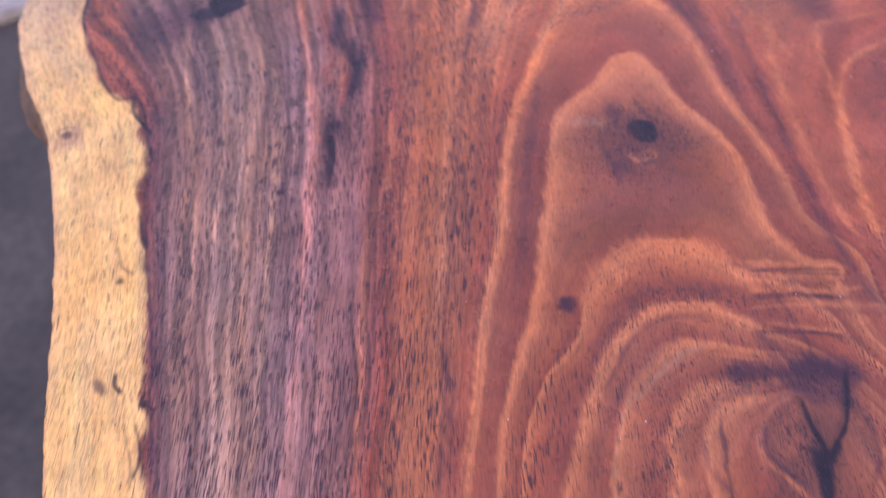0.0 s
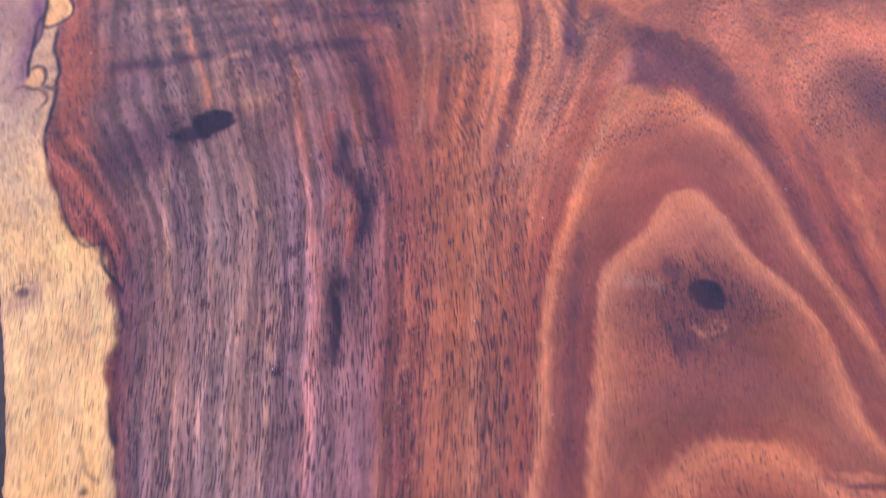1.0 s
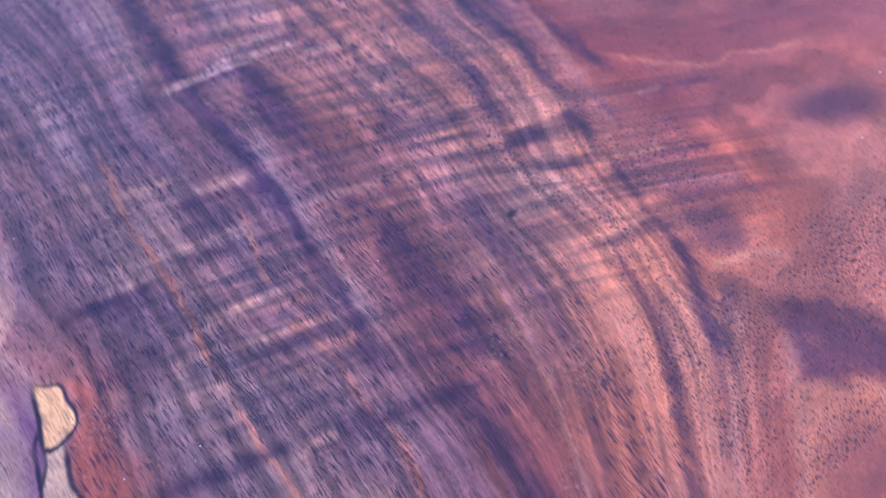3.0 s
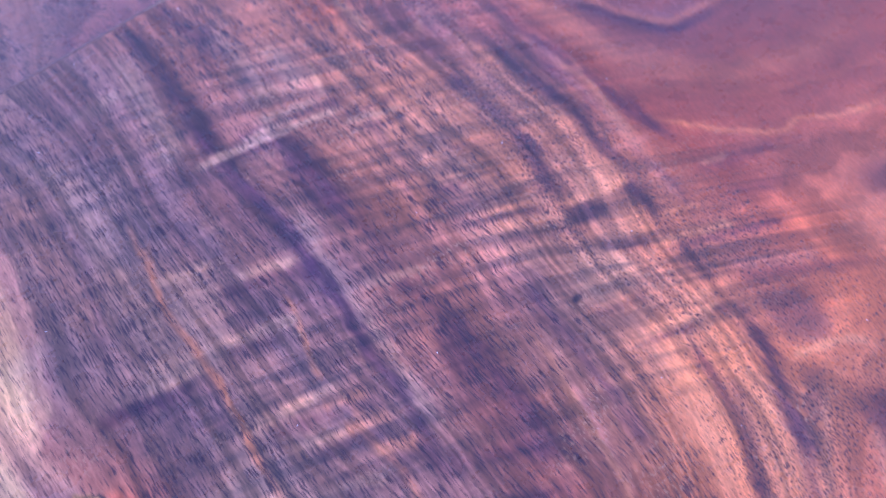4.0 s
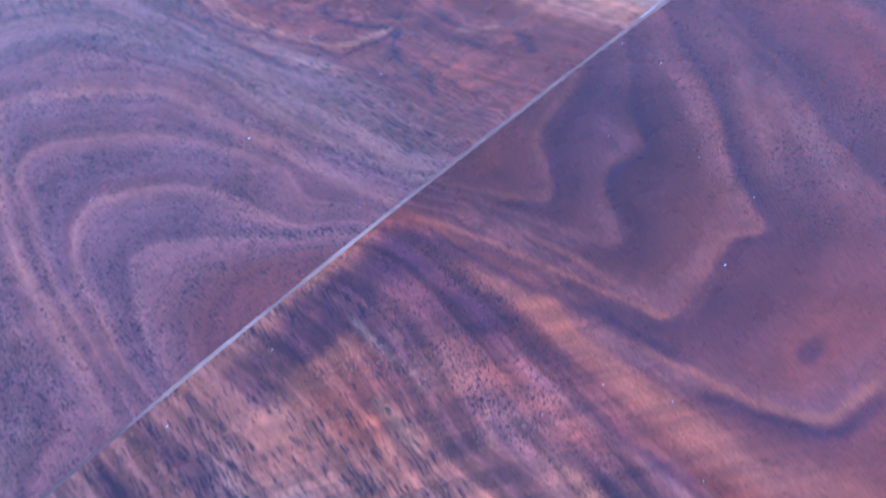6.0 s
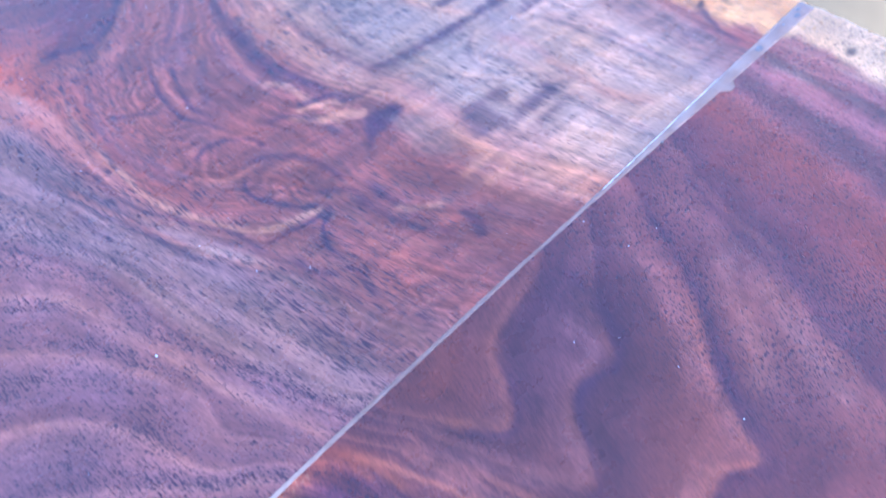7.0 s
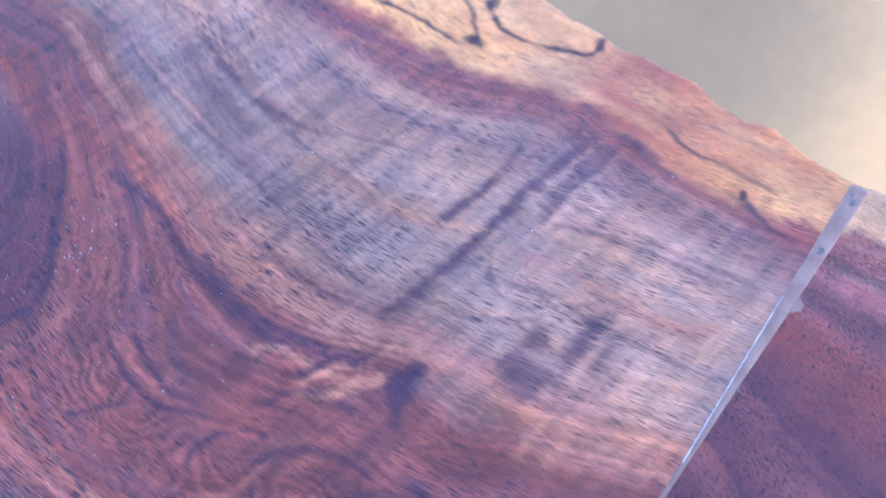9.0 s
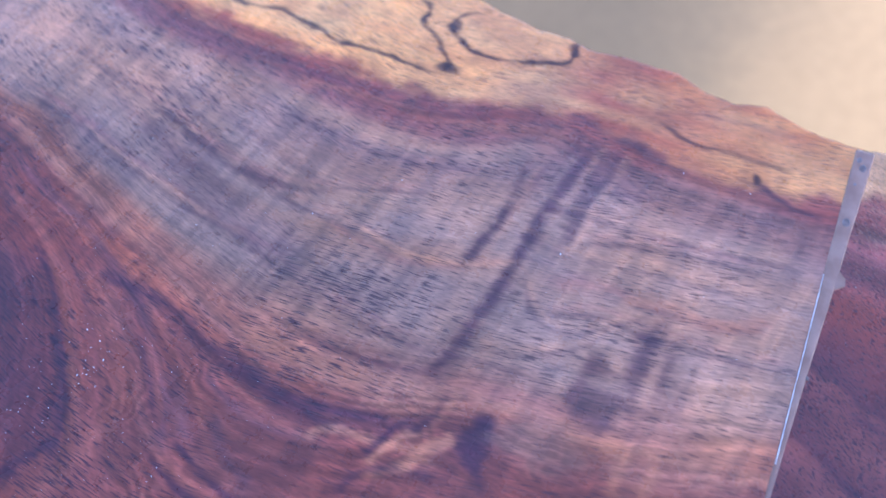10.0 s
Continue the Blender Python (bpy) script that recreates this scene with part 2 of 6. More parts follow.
class Rings:
    """Rings and marks of one board: lines of known grain value steer the figure, and each may carry a colour."""

    def __init__(self):
        self.guides, self.strokes = [], []

    def ring(self, value, *xy):
        self.guides.append((value, np.reshape(xy, (-1, 2)).astype(float)))
        return self

    def line(self, colour, amount, width, soft, *xy):
        """A coloured line, width and soft edge in mm."""
        self.strokes.append((colour, amount, width, soft, smooth(np.reshape(xy, (-1, 2)).astype(float))))
        return self

    def band(self, value, colour, amount, width, soft, *xy):
        return self.ring(value, *xy).line(colour, amount, width, soft, *xy)

    def fill(self, colour, amount, soft, *xy):
        """A coloured area within a smooth outline."""
        pts = np.reshape(xy, (-1, 2)).astype(float)
        self.strokes.append((colour, amount, 0.0, soft, smooth(np.vstack([pts, pts[:1]]))))
        return self

    def patch(self, colour, amount, x, y, rx, ry, turn=0.0):
        self.strokes.append((colour, amount, None, (x, y, rx, ry, radians(turn)), None))
        return self

    def grain(self, p):
        """Grain value at the points, by a thin-plate spline through the guides."""
        dense = [(g, smooth(xy, 2) if g > 334 else xy) for g, xy in self.guides]
        c = np.concatenate([xy for _, xy in dense]) / 100
        v = np.concatenate([np.full(len(xy), float(g)) for g, xy in dense])
        def kernel(a, b):
            d = ((a[:, None, :] - b[None]) ** 2).sum(-1)
            return d * np.log(d + 1e-9)
        n = len(c)
        m = np.zeros((n + 3, n + 3))
        m[:n, :n] = kernel(c, c) + np.diag(np.where(v < 335, 0.25, 0.01))
        m[:n, n:], m[n:, :n] = np.c_[np.ones(n), c], np.c_[np.ones(n), c].T
        w = np.linalg.solve(m, np.r_[v, np.zeros(3)])
        out = np.empty(len(p))
        for i in range(0, len(p), 20000):
            q = p[i:i + 20000] / 100
            out[i:i + 20000] = kernel(q, c) @ w[:n] + np.c_[np.ones(len(q)), q] @ w[n:]
        return out

    def paint(self, p, col, wob):
        for colour, amount, width, soft, pts in self.strokes:
            if width is None:
                x, y, rx, ry, a = soft
                d = (p + wob * 0.6 - (x, y))
                u = (d[:, 0] * math.cos(a) + d[:, 1] * math.sin(a)) / rx
                v = (d[:, 1] * math.cos(a) - d[:, 0] * math.sin(a)) / ry
                f = amount * np.exp(-np.clip(u * u + v * v, 0, 8) ** 2)
                col += f[:, None] * (np.array(colour) - col)
                continue
            reach = width + 3 * soft + 3
            lo, hi = pts.min(0) - reach, pts.max(0) + reach
            a, e = np.searchsorted(GRID["y"], (lo[1] - 1, hi[1] + 20)) * GRID["cols"]
            near = p[a:e]
            k = a + np.nonzero(((near > lo) & (near < hi)).all(1))[0]
            if not len(k):
                continue
            q = (p[k] + wob[k] * 0.35).astype(np.float32)
            pts = pts.astype(np.float32)
            best, along = np.full(len(k), 1e9, np.float32), np.zeros(len(k), np.float32)
            total = len(pts) - 1
            for i in range(total):
                a, e = pts[i], pts[i + 1] - pts[i]
                s = np.clip(((q - a) @ e) / (e @ e + 1e-9), 0, 1)
                d = ((q - a - s[:, None] * e) ** 2).sum(1)
                near = d < best
                best[near], along[near] = d[near], (i + s[near]) / total
            d = np.sqrt(best)
            if not width:
                inside = np.zeros(len(k), bool)
                for (ax, ay), (bx, by) in zip(pts[:-1], pts[1:]):
                    cross = (ay > q[:, 1]) != (by > q[:, 1])
                    inside ^= cross & (q[:, 0] < (bx - ax) * (q[:, 1] - ay) / (by - ay + 1e-9) + ax)
                d, along = np.where(inside, -d, d), np.full(len(k), 0.5)
            # frayed along the fibres, and uneven in strength
            d = d + min(soft, 6.0) * (0.42 * lumps(q[:, 0] / 2.6, q[:, 1] / 15) + 0.40 * lumps(q[:, 0] / 1.2 + 9, q[:, 1] / 6))
            fade = np.clip(0.96 + 0.30 * lumps(q[:, 0] / 7 + 3, q[:, 1] / 11), 0, 1)
            ends = np.clip(np.minimum(along, 1 - along) * 9 + 0.25, 0, 1)
            f = amount * fade * ends / (1 + np.exp(np.clip((d - width / 2) / max(soft / 3.2, 0.2), -30, 30)))
            col[k] += f[:, None] * (np.array(colour) - col[k])


def smooth(pts, steps=4):
    """A Catmull-Rom curve through the points."""
    if len(pts) < 3:
        return pts
    e = np.vstack([2 * pts[0] - pts[1], pts, 2 * pts[-1] - pts[-2]])
    out = []
    for i in range(1, len(e) - 2):
        for s in np.arange(steps) / steps:
            a, b, c, d = e[i - 1:i + 3]
            out.append(0.5 * (2 * b + (c - a) * s + (2 * a - 5 * b + 4 * c - d) * s * s + (3 * b - a - 3 * c + d) * s ** 3))
    return np.array(out + [pts[-1]])


LATTICE = np.random.RandomState(5).rand(64, 64)


def lumps(x, y):
    """Smooth value noise between -1 and 1."""
    i, j = np.floor(x).astype(int), np.floor(y).astype(int)
    u, v = x - i, y - j
    u, v = u * u * (3 - 2 * u), v * v * (3 - 2 * v)
    a, b = LATTICE[i % 64, j % 64], LATTICE[(i + 1) % 64, j % 64]
    c, d = LATTICE[i % 64, (j + 1) % 64], LATTICE[(i + 1) % 64, (j + 1) % 64]
    return 2 * ((a * (1 - u) + b * u) * (1 - v) + (c * (1 - u) + d * u) * v) - 1


def stops(g, *rows):
    """Colour by grain value, between rows of (value, colour)."""
    v = [r[0] for r in rows]
    return np.stack([np.interp(g, v, [r[1][k] for r in rows]) for k in range(3)], 1)


def steps_of(values, light, dark):
    """Rows for stops(): at each ring the wood turns light, then darkens towards the next."""
    rows = []
    for v, nxt in zip(values, (*values[1:], 999)):
        rows += [r for r in [(v - 0.6, dark), (v + 0.7, light), (v + 3.5, tuple(0.6 * a + 0.4 * b for a, b in zip(light, dark))), (v + 8.0, tuple(0.25 * a + 0.75 * b for a, b in zip(light, dark)))] if r[0] < nxt - 0.7]
    return sorted(rows)


def left_edge(y):
    """The wavy live edge at x near 0, in mm."""
    base = np.interp(y, (-1100, -686, -646, -603, -547, -490, -456, -416, -384, -357, -341, -325, -308, -284, -200, 0, 700),
                     (-140, -33, -24, -12, 1, 11, 14, 11, 12, 16, 23, 32, 39, 47, 47, 48, 55))
    return base + 0.8 * lumps(y / 9.0, y * 0 + 3.3) + 0.4 * lumps(y / 3.5, y * 0 + 9.3)


def right_edge(y):
    base = np.interp(y, (-1100, -300, -40, -7, 9, 24, 40, 54, 71, 88, 106, 132, 158, 170, 191, 218, 228, 300, 700),
                     (802, 834, 832, 831, 829, 830, 834, 840, 836, 839, 846, 847, 845, 849, 850, 856, 860, 870, 882))
    return base + 0.7 * lumps(y / 8.0, y * 0 + 21.3) + 0.4 * lumps(y / 3.0, y * 0 + 14.3)


def joint_y(x):
    """Where the joint between the boards runs, in mm; the cut is not quite straight."""
    return np.interp(x, (30, 200, 275, 316, 418, 450, 560, 640, 830), (-16, -9.5, -6, -3.8, -0.6, 0, 0.8, 0.4, 0))


def sap_left(y):
    return np.interp(y, (-1100, -707, -656, -612, -561, -527, -493, -470, -457, -448, -421, -381, -345, -328, -309, -290, -275, -255, -225, -211, -187, -155, -118, 0),
                     (-100, 11, 25, 37, 47, 56, 66, 68, 66, 57, 52, 54, 68, 74, 76, 84, 93, 88, 86, 96, 107, 115, 121, 126))


def sap_right(y):
    return np.interp(y, (-300, -60, -10, 4, 29, 56, 87, 120, 147, 177, 215, 255, 301, 353, 394, 700),
                     (800, 797, 800, 789, 782, 777, 780, 788, 792, 786, 780, 777, 783, 787, 791, 800))

# near board: two knots with arches, curled heartwood, and lobes by the joint
PALE = (0.34, 0.175, 0.108)
DUSK = (0.105, 0.042, 0.044)
GOLD = (0.49, 0.170, 0.080)
M_LINE = (0.43, 0.148, 0.068)
CLAY = (0.28, 0.078, 0.044)
PEACH = (0.45, 0.168, 0.082)
DUSTY = (0.35, 0.130, 0.088)
LOBE = (0.24, 0.078, 0.062)
SILVER = (0.37, 0.178, 0.105)
UMBER = (0.20, 0.062, 0.030)
WINE = (0.12, 0.036, 0.036)
RUSTED = (0.34, 0.115, 0.062)
A = Rings()
A.ring(60, 11, -707, 25, -656, 37, -612, 47, -561, 56, -527, 68, -493, 69, -460)
A.band(70, (0.17, 0.056, 0.050), 0.6, 5, 5, 19, -711, 38, -627, 65, -517, 80, -470)
A.band(100, GREYISH, 0.8, 3, 2.5, 25, -713, 50, -633, 73, -566, 97, -495, 107, -433)
A.band(112, MAUVE, 0.6, 8, 6, 35, -718, 61, -638, 102, -536, 126, -448)
A.band(148, GREYISH, 0.9, 2.2, 2, 57, -728, 76, -680, 93, -639, 114, -586, 133, -542, 146, -500, 159, -426)
A.band(170, ROSE, 0.45, 3, 2.4, 70, -735, 98, -670, 114, -634, 133, -595, 155, -539, 172, -482, 185, -433, 196, -391, 202, -344)
A.ring(130, 170, -165, 169, -190, 165, -216, 164, -248, 160, -280, 155, -309, 153, -332, 152, -360, 143, -392)
A.ring(205, 153, -573, 170, -533, 187, -512, 202, -488, 204, -442, 216, -411, 215, -377)
A.band(225, LINE, 0.5, 2.5, 2.5, 101, -749, 138, -661, 162, -610, 187, -578, 206, -531)
A.band(252, ORANGE, 0.7, 10, 8, 117, -757, 140, -711, 168, -652, 201, -585, 237, -505)
A.band(268, LINE, 0.6, 3, 2.5, 154, -717, 173, -677, 199, -628, 223, -574, 261, -496)
A.band(276, PLUM, 0.55, 3, 3, 138, -766, 159, -726, 165, -702, 182, -667, 203, -630, 230, -577, 270, -501)
A.band(287, PLUM, 0.6, 3, 2.5, 255, -525, 267, -508, 283, -480, 305, -453, 333, -407, 348, -363)
A.band(308, LINE, 0.7, 7, 4, 265, -525, 281, -503, 301, -482, 326, -452, 343, -418, 357, -379)
A.band(326, LINE, 0.6, 5, 4, 262, -550, 278, -525, 297, -496, 320, -475, 342, -451, 372, -432)
A.band(340, LINE, 0.9, 4.5, 2.5, 144, -769, 165, -736, 184, -704, 201, -676, 225, -641, 245, -603, 269, -568, 298, -537, 338, -496, 355, -485, 367, -496, 378, -501, 385, -525, 390, -553, 385, -587, 380, -618, 379, -649, 377, -681)
A.band(365, LINE, 0.95, 3.5, 2, 159, -776, 175, -747, 198, -718, 216, -698, 238, -663, 258, -632, 275, -604, 290, -583, 312, -575, 335, -561, 351, -563, 355, -582, 354, -606, 360, -633, 362, -657, 355, -680, 350, -702, 353, -724, 361, -746, 359, -788)
A.band(322, PLUM, 0.7, 4, 4, 422, -546, 408, -599, 389, -666, 380, -705, 372, -749, 370, -773)
A.band(312, LINE, 0.6, 3, 3, 443, -557, 419, -605, 403, -650, 395, -683, 388, -713, 388, -737)
A.band(322, LINE, 0.75, 3, 2.5, 502, -599, 471, -592, 456, -592, 441, -626, 418, -681, 401, -719, 399, -735)
A.band(332, LINE, 0.7, 3, 2.5, 487, -619, 456, -624, 430, -655, 407, -697, 395, -740)
A.band(380, LINE, 0.8, 7, 5, 240, -700, 252, -694, 271, -683, 288, -682, 299, -691, 313, -696, 319, -715, 327, -727, 364, -741)
A.band(392, BROWN, 0.7, 5, 4, 232, -732, 245, -722, 261, -713, 275, -710, 296, -719, 314, -731)
A.band(404, LINE, 0.95, 4, 2.5, 186, -789, 209, -763, 225, -745, 250, -726, 269, -721, 283, -724, 300, -734, 309, -749, 322, -764)
A.band(414, LINE, 0.5, 3, 3, 205, -797, 228, -766, 238, -754, 255, -745, 277, -744, 296, -755)
A.band(430, LINE, 0.75, 6, 4, 226, -815, 232, -804, 243, -786, 260, -771, 275, -769, 289, -775)
A.band(440, LINE, 0.8, 4, 2.5, 246, -814, 251, -804, 259, -790, 271, -783, 285, -782, 298, -786)
A.band(450, RUST, 0.5, 6, 4, 265, -826, 279, -803, 289, -795, 303, -792)
A.patch(BROWN, 0.85, 308, -806, 26, 18, -45)
A.line(PLUM, 0.85, 7, 6, 283, -768, 300, -772, 318, -779, 336, -792)
A.patch(PLUM, 0.7, 330, -786, 14, 9, -35)
A.patch(BROWN, 0.7, 305, -812, 22, 22)
A.patch(PLUM, 0.6, 304, -815, 10, 14, -15)
A.patch(INK, 1, 304, -820, 4.5, 6, -20)
A.line(RUST, 0.8, 2, 1.5, 340, -800, 343, -815, 335, -832, 320, -845)
A.line(LINE, 0.7, 3, 2, 330, -808, 330, -822, 322, -834)
A.line(INK, 0.95, 2.6, 1.2, 307, -788, 304, -808, 303, -820)
A.line(INK, 0.95, 2.2, 1.2, 333, -791, 320, -809, 306, -821)
A.line(INK, 0.95, 3, 1.2, 304, -821, 297, -830, 288, -842)
A.line(INK, 0.7, 0.9, 0.8, 272, -778, 262, -801, 252, -823)
A.line(BROWN, 0.6, 1.4, 1.2, 318, -712, 338, -727, 368, -737)
A.line(LINE, 0.6, 1.4, 1.2, 321, -718, 341, -733, 369, -743)
A.line(BROWN, 0.6, 1.4, 1.2, 324, -724, 344, -739, 370, -749)
A.line(LINE, 0.6, 1.4, 1.2, 327, -730, 347, -745, 371, -755)
A.line(BROWN, 0.6, 1.4, 1.2, 330, -736, 350, -751, 372, -761)
A.line(LINE, 0.6, 1.4, 1.2, 333, -742, 353, -757, 373, -767)
A.line(BROWN, 0.6, 1.4, 1.2, 336, -748, 356, -763, 374, -773)
A.patch(BROWN, 0.7, 322, -620, 26, 20)
A.fill(INK, 1, 0.8, 317, -616, 319, -609, 327, -608, 332, -614, 331, -623, 325, -627, 318, -622)
A.patch(LINE, 0.5, 318, -634, 7, 4)
A.patch(PLUM, 0.5, 305, -633, 8, 6)
A.fill(PLUM, 0.95, 1.5, 229, -700, 233, -694, 239, -697, 238, -703, 232, -704)
A.patch(BROWN, 0.6, 305, -655, 34, 30, 20)
A.patch(PLUM, 0.65, 112, -406, 42, 20)
A.fill(INK, 1, 0.7, 117, -404, 123, -404, 129, -401, 134, -402, 139, -398, 147, -397, 155, -402, 155, -408, 149, -411, 144, -410, 139, -415, 131, -412, 125, -410)
A.patch(GREYISH, 0.8, 169, -398, 9, 6, 30)
A.fill(PLUM, 0.8, 5, 379, -444, 400, -461, 409, -490, 402, -534, 396, -571, 391, -549, 388, -514, 383, -496, 371, -493, 359, -481)
A.line(PLUM, 0.9, 9, 6, 204, -442, 197, -469, 202, -488, 187, -512, 170, -533, 153, -573)
A.line(INK, 0.7, 6, 4, 199, -475, 204, -487, 196, -500)
A.line(RUST, 0.8, 5, 4, 206, -425, 193, -455, 188, -480, 178, -505)
A.ring(214, 255, -12, 255, -42, 245, -86, 242, -113, 240, -136, 245, -150, 247, -179, 242, -209, 241, -228, 231, -266, 228, -301, 225, -339, 221, -376, 221, -402, 221, -431, 216, -455)
A.ring(224, 262, -150, 266, -180, 264, -203, 260, -222, 260, -242, 257, -278, 247, -305)
A.ring(245, 316, -115, 306, -137, 308, -154, 310, -180, 307, -211, 304, -235, 297, -259, 299, -278, 292, -312, 281, -349, 276, -381, 270, -408, 259, -433, 246, -455, 236, -474)
A.ring(296, 366, -110, 368, -128, 373, -156, 368, -188, 370, -216, 370, -240, 366, -264, 361, -277)
A.ring(318, 401, -165, 397, -200, 397, -230, 391, -259, 388, -285)
A.ring(332, 434, -184, 424, -219, 401, -269, 390, -305, 382, -339, 368, -374, 366, -397, 359, -415)
A.ring(325, 386, -290, 376, -317, 367, -346, 361, -367, 355, -396, 349, -416)
A.patch(INK, 0.95, 320, -326, 2.7, 2.3)
A.band(345, EMBER, 0.54, 13, 10, 443, -10, 452, -54, 453, -86, 449, -118, 450, -150, 449, -169, 451, -199, 462, -240, 486, -270, 506, -280, 537, -293, 574, -290)
A.patch(RUST, 0.5, 540, -225, 80, 50)
A.band(360, EMBER, 0.32, 4.2, 3.4, 465, -27, 468, -63, 462, -125, 465, -153, 473, -188, 498, -225, 516, -225, 535, -230, 580, -225)
A.patch(PLUM, 0.6, 521, -198, 9, 5, 10)
A.band(375, EMBER, 0.27, 3.5, 3.4, 465, -30, 474, -53, 483, -86, 485, -115, 492, -142, 511, -143, 526, -137, 544, -130, 562, -142, 570, -124, 590, -96, 615, -68, 636, -29)
A.band(390, EMBER, 0.19, 2.8, 3.4, 468, -12, 485, -63, 502, -96, 513, -91, 523, -71, 536, -61, 560, -65, 567, -53, 581, -34)
A.band(402, EMBER, 0.13, 2.8, 3.4, 470, -8, 483, -29, 500, -49, 511, -45, 521, -28, 530, -18, 556, -11, 577, -7)
A.band(362, PLUM, 0.4, 3, 2, 679, -8, 665, -41, 657, -72, 647, -94, 630, -119)
A.line(PLUM, 0.7, 4, 3, 640, -20, 622, -60, 602, -88, 585, -115)
A.band(335, LINE, 0.6, 3, 2.5, 434, -269, 447, -288, 466, -311, 481, -322, 494, -322, 512, -335, 540, -345)
A.line(LINE, 0.6, 3, 2.5, 535, -415, 512, -408, 485, -409, 468, -430, 455, -470, 440, -520)
A.patch(PLUM, 0.65, 505, -385, 28, 14, -30)
A.patch(PLUM, 0.6, 540, -470, 40, 40)
A.ring(310, 795, -3, 800, -42, 800, -120, 790, -300)
A.ring(345, 720, -20, 700, -120, 660, -260, 640, -420, 560, -640)
A.patch(PLUM, 0.3, 690, -60, 60, 120)
A.patch(PLUM, 0.3, 600, -30, 40, 40)
A.line(MAUVE, 0.8, 4, 3, 770, -5, 775, -60, 776, -140)
A.line(GREYISH, 0.6, 2, 2, 788, -5, 793, -60, 792, -140)
A.ring(331, 405, -470, 422, -430, 440, -390, 452, -350, 470, -345)
A.ring(328, 430, -500, 455, -450, 480, -430)
A.line(LINE, 0.7, 3, 2.5, 466, -444, 453, -457, 448, -479, 442, -518, 434, -548, 430, -570, 431, -602)
A.line(LINE, 0.7, 3, 2.5, 456, -510, 460, -500, 473, -491, 495, -491, 516, -496)
A.fill(PLUM, 0.4, 3, 470, -440, 500, -445, 520, -470, 500, -482, 470, -482, 456, -470)
A.patch(PLUM, 0.6, 470, -560, 14, 40, -5)
A.ring(372, 296, -640, 312, -648, 328, -662, 330, -680, 305, -668, 285, -660)
A.ring(82, 121, -118, 115, -155, 107, -187, 97, -211)
A.ring(72, 93, -275, 84, -295, 76, -320, 66, -350, 60, -380)
A.ring(96, 148, -90, 144, -135, 141, -175, 137, -226, 129, -259, 119, -299, 110, -350, 113, -405)
A.ring(116, 169, -91, 162, -137, 156, -179, 151, -212, 145, -260)
A.ring(188, 206, -142, 205, -179, 205, -216, 205, -246, 200, -277)
A.ring(197, 235, -40, 226, -89, 216, -133, 212, -173)
A.ring(235, 290, -79, 285, -107, 280, -124, 276, -160)
A.line(PLUM, 0.55, 10, 9, 76, -372, 80, -410, 82, -452, 72, -500, 56, -556)
A.line(TAN, 0.55, 2, 1.6, 116, -410, 102, -462, 83, -525, 57, -597)
A.line(PLUM, 0.35, 2, 1.8, 121, -410, 107, -462, 88, -525, 62, -597)
A.line(TAN, 0.55, 2, 1.6, 128, -446, 115, -499, 101, -534, 80, -588)
A.line(PLUM, 0.35, 2, 1.8, 133, -446, 120, -499, 106, -534, 85, -588)
A.line(TAN, 0.55, 2, 1.6, 154, -438, 143, -482, 115, -541, 90, -607)
A.line(PLUM, 0.35, 2, 1.8, 159, -438, 148, -482, 120, -541, 95, -607)
A.line(TAN, 0.55, 2, 1.6, 155, -472, 139, -525, 118, -575, 98, -619)
A.line(PLUM, 0.35, 2, 1.8, 160, -472, 144, -525, 123, -575, 103, -619)
A.line(ROSE, 0.35, 3, 2, 196, -391, 177, -459, 159, -520, 134, -583, 116, -619)
A.line(INK, 0.8, 5, 3, 193, -464, 197, -485, 198, -502)
A.line(INK, 0.75, 5, 3, 172, -527, 163, -551, 150, -574)
A.line(RUST, 0.8, 4, 3, 203, -463, 190, -500, 176, -525)
A.line((0.36, 0.1, 0.04), 0.7, 3, 2, 226, -405, 216, -440, 205, -462)
A.line(EMBER, 0.24, 3.5, 2.7, 609, -69, 580, -104, 564, -141, 546, -132, 528, -140, 496, -144)
A.line(EMBER, 0.24, 2.8, 2.7, 535, -15, 508, -45, 498, -50, 484, -30)
A.line(M_LINE, 0.75, 2.6, 1.4, 200, -372, 189, -416, 184, -447, 177, -466, 160, -520)
A.line(LINE, 0.6, 3, 2, 233, -808, 239, -790, 257, -773, 275, -769, 290, -779)
A.line((0.5, 0.16, 0.07), 0.7, 2.4, 1.6, 249, -810, 259, -790, 277, -776, 295, -781)
A.line((0.5, 0.16, 0.07), 0.6, 2, 1.6, 273, -815, 282, -798, 298, -790, 316, -791)
A.line(RUST, 0.7, 2.6, 1.6, 334, -800, 329, -823, 314, -840, 302, -846)
A.line(PLUM, 0.65, 6, 4, 307, -753, 317, -772, 332, -786, 336, -799)
A.line(PLUM, 0.5, 5, 4, 289, -762, 302, -775, 318, -789)
A.line(INK, 1, 2.2, 0.7, 307, -793, 305, -807, 304, -819)
A.line(INK, 1, 2, 0.7, 336, -788, 323, -804, 306, -820)
A.line(INK, 1, 2.6, 0.7, 304, -817, 292, -838, 284, -850)
A.line(INK, 0.6, 1.4, 0.8, 327, -722, 345, -730, 368, -742)
A.line(LINE, 0.6, 2, 1.2, 327, -719, 345, -727, 368, -739)
A.line(INK, 0.6, 1.4, 0.8, 318, -735, 342, -745, 360, -756)
A.line(LINE, 0.6, 2, 1.2, 318, -732, 342, -742, 360, -753)
A.line(INK, 0.6, 1.4, 0.8, 318, -755, 334, -766, 348, -776)
